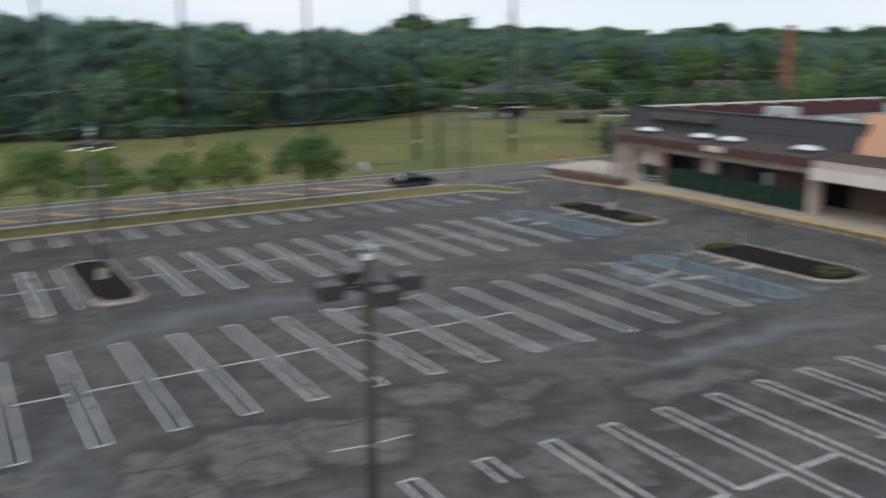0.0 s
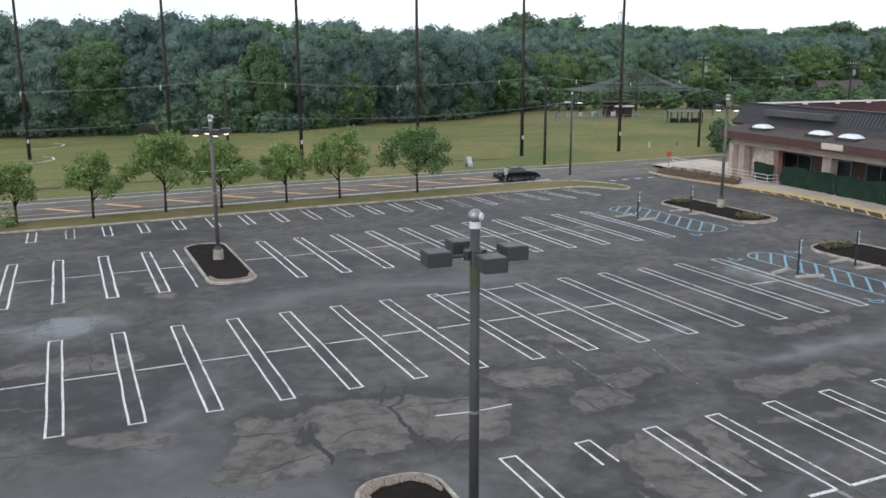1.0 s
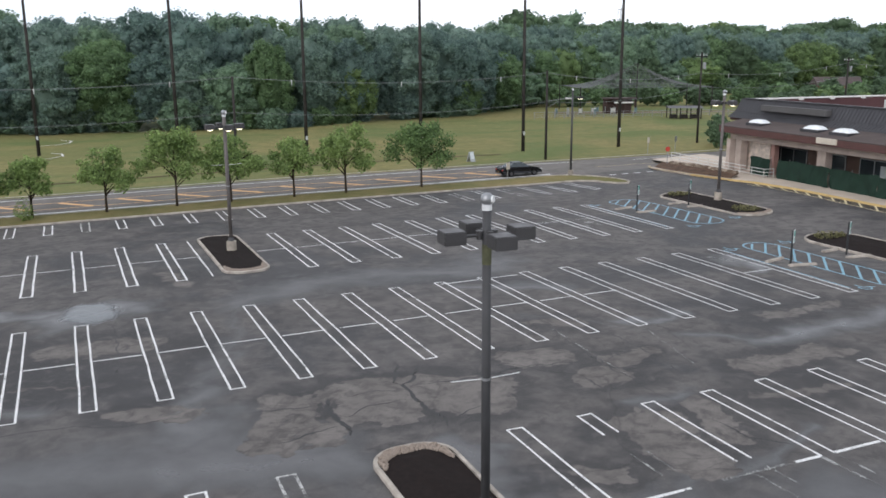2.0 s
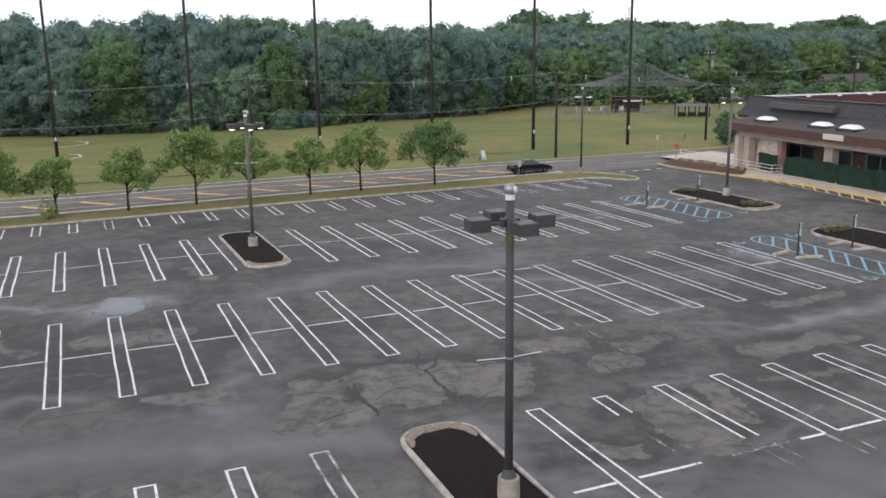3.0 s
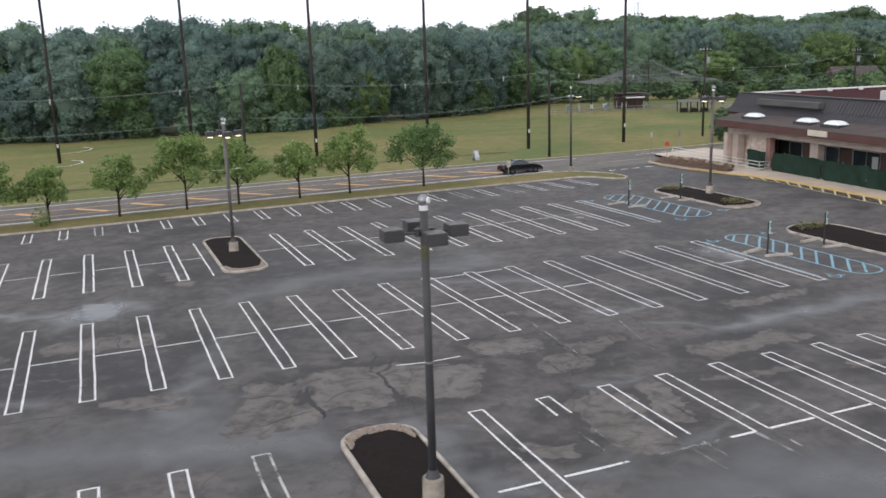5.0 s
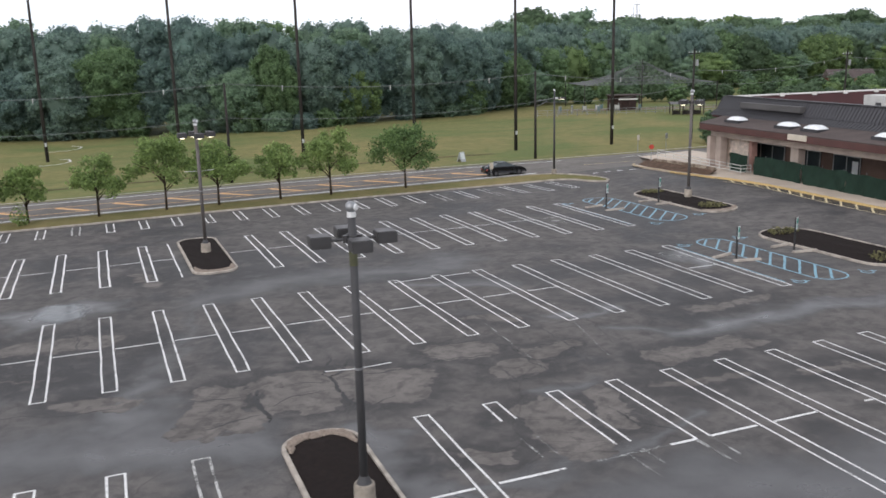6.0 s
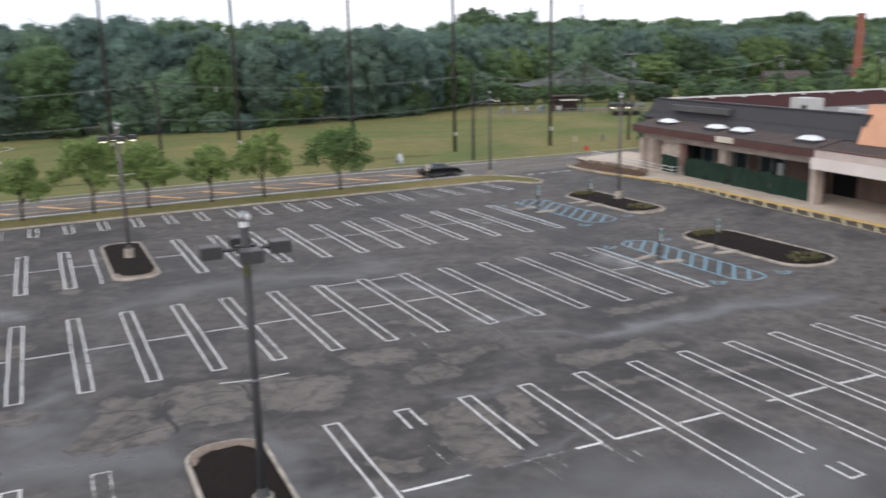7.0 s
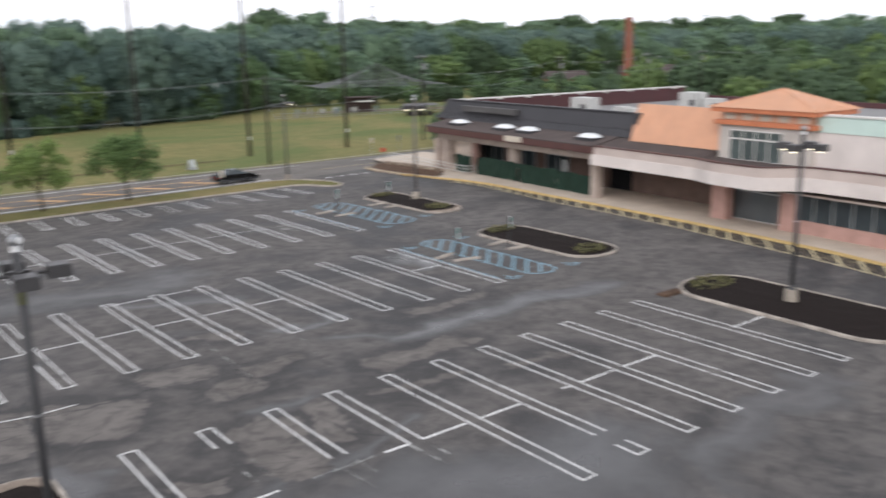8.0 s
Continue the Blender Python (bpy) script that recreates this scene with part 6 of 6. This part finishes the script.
RINGS = (-0.8, -0.1, 0.6, 1.35)
DOME = np.array([(math.cos(6.2832 * i / 6) * math.cos(a), math.sin(6.2832 * i / 6) * math.cos(a), math.sin(a)) for a in RINGS for i in range(6)])
DOME_F = np.array([(j * 6 + i, j * 6 + (i + 1) % 6, (j + 1) * 6 + (i + 1) % 6, (j + 1) * 6 + i) for j in range(len(RINGS) - 1) for i in range(6)])


def leaf_cloud(rng, blobs, per_area, size, flat=0.6, core=0.0, spread=0.30, away=None):
    """Leaf cards over the skin of several uneven lobes; returns corners and faces."""
    cs, ns = [], []
    for cx, cy, cz, r, rz in blobs:
        n = int(per_area * 4 * math.pi * r * rz)
        d = rng.normal(size=(n, 3))
        d /= np.linalg.norm(d, axis=1)[:, None]
        wob = 1 + 0.24 * np.sin(d[:, 0] * 4.1 + cx * 3) * np.cos(d[:, 1] * 3.7 + cy * 2) + 0.16 * np.sin(d[:, 2] * 6 + cz) * np.cos(d[:, 0] * 7 + cy) + 0.10 * np.sin(d[:, 1] * 11 + cx)
        rad = np.minimum(wob, 1.10) * (1.04 - spread * rng.random(n))
        c = d * rad[:, None] * np.array([r, r, rz]) + np.array([cx, cy, cz])
        cs.append(c)
        ns.append(d)
    c, d = np.concatenate(cs), np.concatenate(ns)
    if core:
        # leave out leaves that lie deep inside a neighbouring lobe
        keep = np.ones(len(c), dtype=bool)
        for cx, cy, cz, r, rz in blobs:
            keep &= (((c - np.array([cx, cy, cz])) / np.array([r, r, rz])) ** 2).sum(axis=1) > 0.50
        if away is not None:
            # the side that faces into the wood keeps few leaves
            cx, cy, r, ux, uy, low = away
            keep &= (((c[:, 0] - cx) * ux + (c[:, 1] - cy) * uy) < 0.30 * r) | (rng.random(len(c)) < 0.2)
            keep &= (c[:, 2] > low) | (rng.random(len(c)) < 0.25)
        c, d = c[keep], d[keep]
    n = len(c)
    nrm = d + rng.normal(size=(n, 3)) * flat
    nrm[:, 2] += 0.35
    nrm /= np.linalg.norm(nrm, axis=1)[:, None]
    t = np.cross(nrm, rng.normal(size=(n, 3)))
    t /= np.linalg.norm(t, axis=1)[:, None] + 1e-9
    b = np.cross(nrm, t)
    s = (size * (0.6 + 0.65 * rng.random(n)))[:, None]
    v = np.stack([c - t * s, c - b * s * 0.62, c + t * s, c + b * s * 0.62], axis=1).reshape(-1, 3)
    f = np.arange(len(v)).reshape(-1, 4)
    if core:
        vs, fs, at = [v], [f], len(v)
        for i, (cx, cy, cz, r, rz) in enumerate(blobs):
            if i and away is not None and (cz + rz < away[5] or (cx - away[0]) * away[3] + (cy - away[1]) * away[4] > 0.45 * away[2]):
                continue
            bump = (core if i else 0.97) * (1 + 0.07 * rng.normal(size=len(DOME)))
            k = np.stack([DOME[:, 0] * r * bump + cx, DOME[:, 1] * r * bump + cy, DOME[:, 2] * rz * bump + cz], axis=1)
            vs.append(k)
            fs.append(DOME_F + at)
            at += len(k)
        v, f = np.concatenate(vs), np.concatenate(fs)
    return v, f


def crown_blobs(rng, r, h, base, lobes):
    out = [(0, 0, base + h * 0.55, r * 0.55, h * 0.36)]
    for i in range(lobes):
        a = 6.283 * i / lobes + rng.uniform(-0.5, 0.5)
        f = rng.uniform(0.12, 0.95)
        k = r * (0.86 - 0.80 * abs(f - 0.36)) * rng.uniform(0.55, 1.20)
        q = r * rng.uniform(0.14, 0.32)
        out.append((k * math.cos(a), k * math.sin(a), base + h * (0.14 + 0.72 * f), q, q * rng.uniform(0.7, 0.95)))
    return out


def forest_blobs(rng, lobes):
    """A tall forest crown of unit radius and height 1.9: a core and many lobes over its skin."""
    out = [(0, 0, 0.95, 0.75, 0.82)]
    for i in range(lobes):
        a = 2.39996 * i + rng.uniform(-0.4, 0.4)
        u = -0.85 + 1.82 * (i + 0.5) / lobes
        k = math.sqrt(max(0.0, 1 - u * u))
        q = rng.uniform(0.13, 0.25) * (90 / lobes) ** 0.4
        f = rng.uniform(0.66, 0.90)
        out.append((f * k * math.cos(a), f * k * math.sin(a), 0.95 + f * 0.98 * u, q, q * rng.uniform(0.55, 0.8)))
    return out


# three street-tree forms: trunk with limbs, and an open crown of small leaves
def street_tree(x, y, h, r, seed, label):
    rng = np.random.default_rng(seed)
    thing = empty("street_tree", pose(x, y, gz(x, y) + 0.12, 0, 0, seed * 47 % 360), label, "tree", "verge trees")
    base = h * 0.25
    bm = bmesh.new()
    cyl(bm, (0, 0, -0.2), (0.03, 0.02, base), 0.13, 0.09, 9)
    cyl(bm, (0.03, 0.02, base), (0.0, 0.05, h * 0.78), 0.09, 0.03, 7)
    for i in range(9):
        a = 6.283 * i / 9 + rng.uniform(-0.3, 0.3)
        z = base * (0.9 + 0.12 * i)
        l = r * rng.uniform(0.55, 0.85)
        mid = (l * 0.5 * math.cos(a), l * 0.5 * math.sin(a), z + l * 0.45)
        cyl(bm, (0.02, 0.02, z), mid, 0.05, 0.03, 6)
        cyl(bm, mid, (l * math.cos(a), l * math.sin(a), z + l * 0.7), 0.03, 0.012, 5)
    part("trunk", bm, M_BARK, thing, "slim dark trunk with rising limbs", shade=True)
    v, f = leaf_cloud(rng, crown_blobs(rng, r, h - base * 0.85, base * 0.85, 30), 20, 0.15, 1.0, 0.0, 0.55)
    put(tagged(new("crown", array_mesh("crown", v, f, M_LEAF if r < 3.5 else M_LEAF_DEEP)), "loose mid-green crown with gaps"), thing)
    return thing


for i, (x, y, h, r) in enumerate(((-10.5, 46.4, 6.2, 2.9), (-2.0, 46.4, 6.6, 3.1), (2.8, 46.5, 5.6, 2.4), (8.6, 46.4, 6.0, 2.7), (14.45, 46.5, 7.3, 3.3), (19.2, 46.5, 6.4, 3.1), (25.0, 46.4, 6.0, 2.6), (30.0, 46.4, 6.9, 3.2), (37.8, 46.5, 7.0, 3.9))):
    street_tree(x, y, h, r, 11 + i, ("young green street tree in the verge" if h < 6.1 else "full-crowned green street tree in the verge"))
sap = empty("sapling", pose(2.2, 45.4, gz(2, 45) + 0.1), "small leafy sapling at the foot of a tree", "tree")
part("stem", bar((0, 0, -0.1), (0, 0, 0.9), 0.03, n=6), M_BARK, sap)
v, f = leaf_cloud(np.random.default_rng(4), [(0, 0, 0.9, 0.75, 0.95), (0.2, 0.1, 0.5, 0.7, 0.5)], 40, 0.09, 1.0)
put(new("crown", array_mesh("crown", v, f, M_LEAF)), sap)


# the woods: four crown forms repeated over the belt behind the field, all in one mesh
def belt(name, spots, size, per_area, seed, materials, odds, label, bare=0.0, lobes=40):
    rng = np.random.default_rng(seed)
    forms = []
    for k in range(5):
        b = forest_blobs(rng, lobes)
        forms.append([np.array(b)])
    vs, fs, kinds, base = [], [], [], 0
    for x, y, z, r, h in spots:
        b = forms[rng.integers(5)][0].copy()
        a = rng.uniform(0, 6.28)
        ca, sa = math.cos(a), math.sin(a)
        bx, by = b[:, 0] * ca - b[:, 1] * sa, b[:, 0] * sa + b[:, 1] * ca
        b[:, 0], b[:, 1] = bx * r + x, by * r + y
        b[:, 2] = b[:, 2] * h / 1.9 + z
        b[:, 3] *= r
        b[:, 4] *= h / 1.9
        # woods well off to the sides are built coarser
        aside = not -0.14 < math.atan2(x - 8, y + 36) < 1.18
        v, f = leaf_cloud(rng, [tuple(q) for q in (b[:22] if aside else b)], per_area * (0.10 if aside else 1.0), size * (2.6 if aside else 1.0), 1.0, 0.67, 0.36, (x, y, r, (x - 8) / math.hypot(x - 8, y + 35), (y + 35) / math.hypot(x - 8, y + 35), z + bare * h))
        # low crowns draw more on the hazed mid leaves, for a paler understory
        kinds.append(np.full(len(f), rng.choice(len(materials), p=odds if h > 9 or len(materials) < 4 else (0.34, 0.10, 0.46, 0.10)), dtype=np.int32))
        vs.append(v)
        fs.append(f + base)
        base += len(v)
    me = array_mesh(name, np.concatenate(vs), np.concatenate(fs), materials[0])
    for m in materials[1:]:
        me.materials.append(m)
    me.polygons.foreach_set("material_index", np.concatenate(kinds))
    me.polygons.foreach_set("use_smooth", np.ones(len(me.polygons), dtype=bool))
    return tagged(new(name, me), label, "woods", kind="stuff")


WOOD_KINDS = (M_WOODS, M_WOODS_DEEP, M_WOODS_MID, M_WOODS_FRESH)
RIGHT_KINDS = (M_WOODS_FRESH, M_WOODS_GREEN, M_WOODS_MID, M_WOODS_LIGHT)
EDGE = [(-170, 150), (-90, 146), (-40, 140), (-10, 138), (20, 128), (40, 124), (64, 131), (82, 136), (104, 153), (118, 166), (150, 176), (190, 186), (250, 196), (320, 190), (390, 160), (450, 110), (490, 50), (510, -20), (515, -80)]
rng = random.Random(77)
left, right, rear, far_right = [], [], [], []


def belt_points(gap):
    """Places along the woodland edge with the way that leads deeper in."""
    for (x0, y0), (x1, y1) in zip(EDGE, EDGE[1:]):
        n = max(1, round(math.hypot(x1 - x0, y1 - y0) / gap))
        for i in range(n):
            x, y = x0 + (x1 - x0) * i / n, y0 + (y1 - y0) * i / n
            dx, dy = x - 8, y + 35
            l = math.hypot(dx, dy)
            yield x, y, dx / l, dy / l


for x, y, ux, uy in belt_points(7.4):
    o = rng.uniform(2, 6)
    r = rng.uniform(4.6, 7.8)
    if x < 92:
        left.append((x + ux * o, y + uy * o, rng.uniform(-1.5, 0.2), r, rng.uniform(12.5, 18.0)))
for x, y, ux, uy in belt_points(9.5):
    o = rng.uniform(2, 8)
    if x >= 92:
        right.append((x + ux * o, y + uy * o, rng.uniform(-1.5, 0.5), rng.uniform(5.5, 10), rng.uniform(10, 18)))
for x, y, ux, uy in belt_points(4.8):
    o = rng.uniform(-0.5, 2.5)
    if rng.random() < 0.9:
        (left if x < 92 else right).append((x + ux * o, y + uy * o, -1.4, rng.uniform(2.4, 4.2), rng.uniform(4, 8.5)))
for x, y, ux, uy in belt_points(8.0):
    for o, z in ((12, 2.5), (22, 4.2)):
        o += rng.uniform(-3, 3)
        rear.append((x + ux * o, y + uy * o, z + rng.uniform(-0.6, 1.0), rng.uniform(5.0, 7.6), (16.6 if x < 60 else 15.0) + rng.uniform(-1.0, 1.1)))
for x, y, ux, uy in belt_points(10.5):
    if x > 108:
        for o, z in ((38, 4), (60, 6), (86, 8)):
            o += rng.uniform(-6, 6)
            far_right.append((x + ux * o + rng.uniform(-4, 4), y + uy * o, z + rng.uniform(-2, 3), rng.uniform(7, 11), rng.uniform(12, 18)))
fresh = [(57, 131, -1.0, 5.6, 12.5), (83, 138, -1.0, 5.2, 11.0), (97, 147, -1.0, 5.4, 12.0), (-34, 139, -1.0, 5.0, 11.0)]
belt("woods_edge", fresh, 0.25, 9.0, 15, (M_WOODS_FRESH, M_WOODS_LIGHT), (0.85, 0.15), "fresh green smaller trees in front of the woods", lobes=80)
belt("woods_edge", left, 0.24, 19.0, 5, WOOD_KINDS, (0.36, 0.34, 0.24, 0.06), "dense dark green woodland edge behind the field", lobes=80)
belt("woods_edge", right, 0.36, 3.0, 6, RIGHT_KINDS, (0.16, 0.38, 0.28, 0.18), "brighter mixed green trees beyond the playground", lobes=44)
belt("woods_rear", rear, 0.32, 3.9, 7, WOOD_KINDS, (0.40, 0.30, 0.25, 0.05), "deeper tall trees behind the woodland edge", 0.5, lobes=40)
belt("woods_hill", far_right, 0.62, 0.9, 9, RIGHT_KINDS, (0.16, 0.40, 0.30, 0.14), "trees rising up the slope beyond the shop", 0.4, lobes=26)
# dark shrubs that close the view behind the playground and beside the shop's end wall
screen = [(88.9, 63.4, -0.5, 1.3, 3.6), (91.5, 66.5, -0.5, 1.7, 4.6)]
for i in range(15):
    screen.append((116 + 5.4 * i + rng.uniform(-1, 1), 154 - 2.0 * i + rng.uniform(-1.5, 1.5), -0.8, rng.uniform(2.6, 3.8), rng.uniform(4.2, 6.4)))
belt("shrub_screen", screen, 0.34, 3.4, 12, (M_WOODS_GREEN, M_WOODS_FRESH), (0.85, 0.15), "dark shrubs behind the playground and the shop's end")
# hedges and trees between the shop and the houses
mid = []
for i in range(230):
    x = rng.uniform(100, 330)
    y = 74 + (x - 96) * 0.30 + rng.uniform(-14, 40)
    if x - 8 < 0.90 * (y + 35):
        continue
    s = rng.uniform(0.6, 1.0)
    mid.append((x, y, -0.6, 2.6 * s, 4.4 * s))
for x, y, r, h in ((190, 139, 3.2, 5.6), (196, 136, 3, 5), (222, 133, 3.4, 6), (229, 130, 3.2, 5.2), (214, 128, 3, 5.4), (206, 132, 2.8, 4.8), (172, 96, 4, 9), (186, 104, 4.5, 10), (210, 112, 4.2, 9), (232, 120, 4.5, 10), (256, 122, 5, 11), (280, 124, 5, 12), (250, 96, 4.5, 9.5), (268, 92, 5, 11), (224, 86, 3.8, 7.5), (290, 90, 5.5, 12), (310, 110, 6, 13)):
    mid.append((x, y, 0, r, h))
for i in range(70):
    a, d = radians(rng.uniform(10, 37)), rng.uniform(150, 265)
    k = (d - 150) / 115
    mid.append((8 + d * math.cos(a), -37 + d * math.sin(a), -0.6, rng.uniform(3.4, 5.2) + 1.2 * k, rng.uniform(5.5, 7.5) + 4.5 * k))
belt("hedgerow", mid, 0.46, 0.9, 8, (M_WOODS_GREEN, M_WOODS_LIGHT), (0.85, 0.15), "hedges and small trees beyond the shop roof", lobes=24)
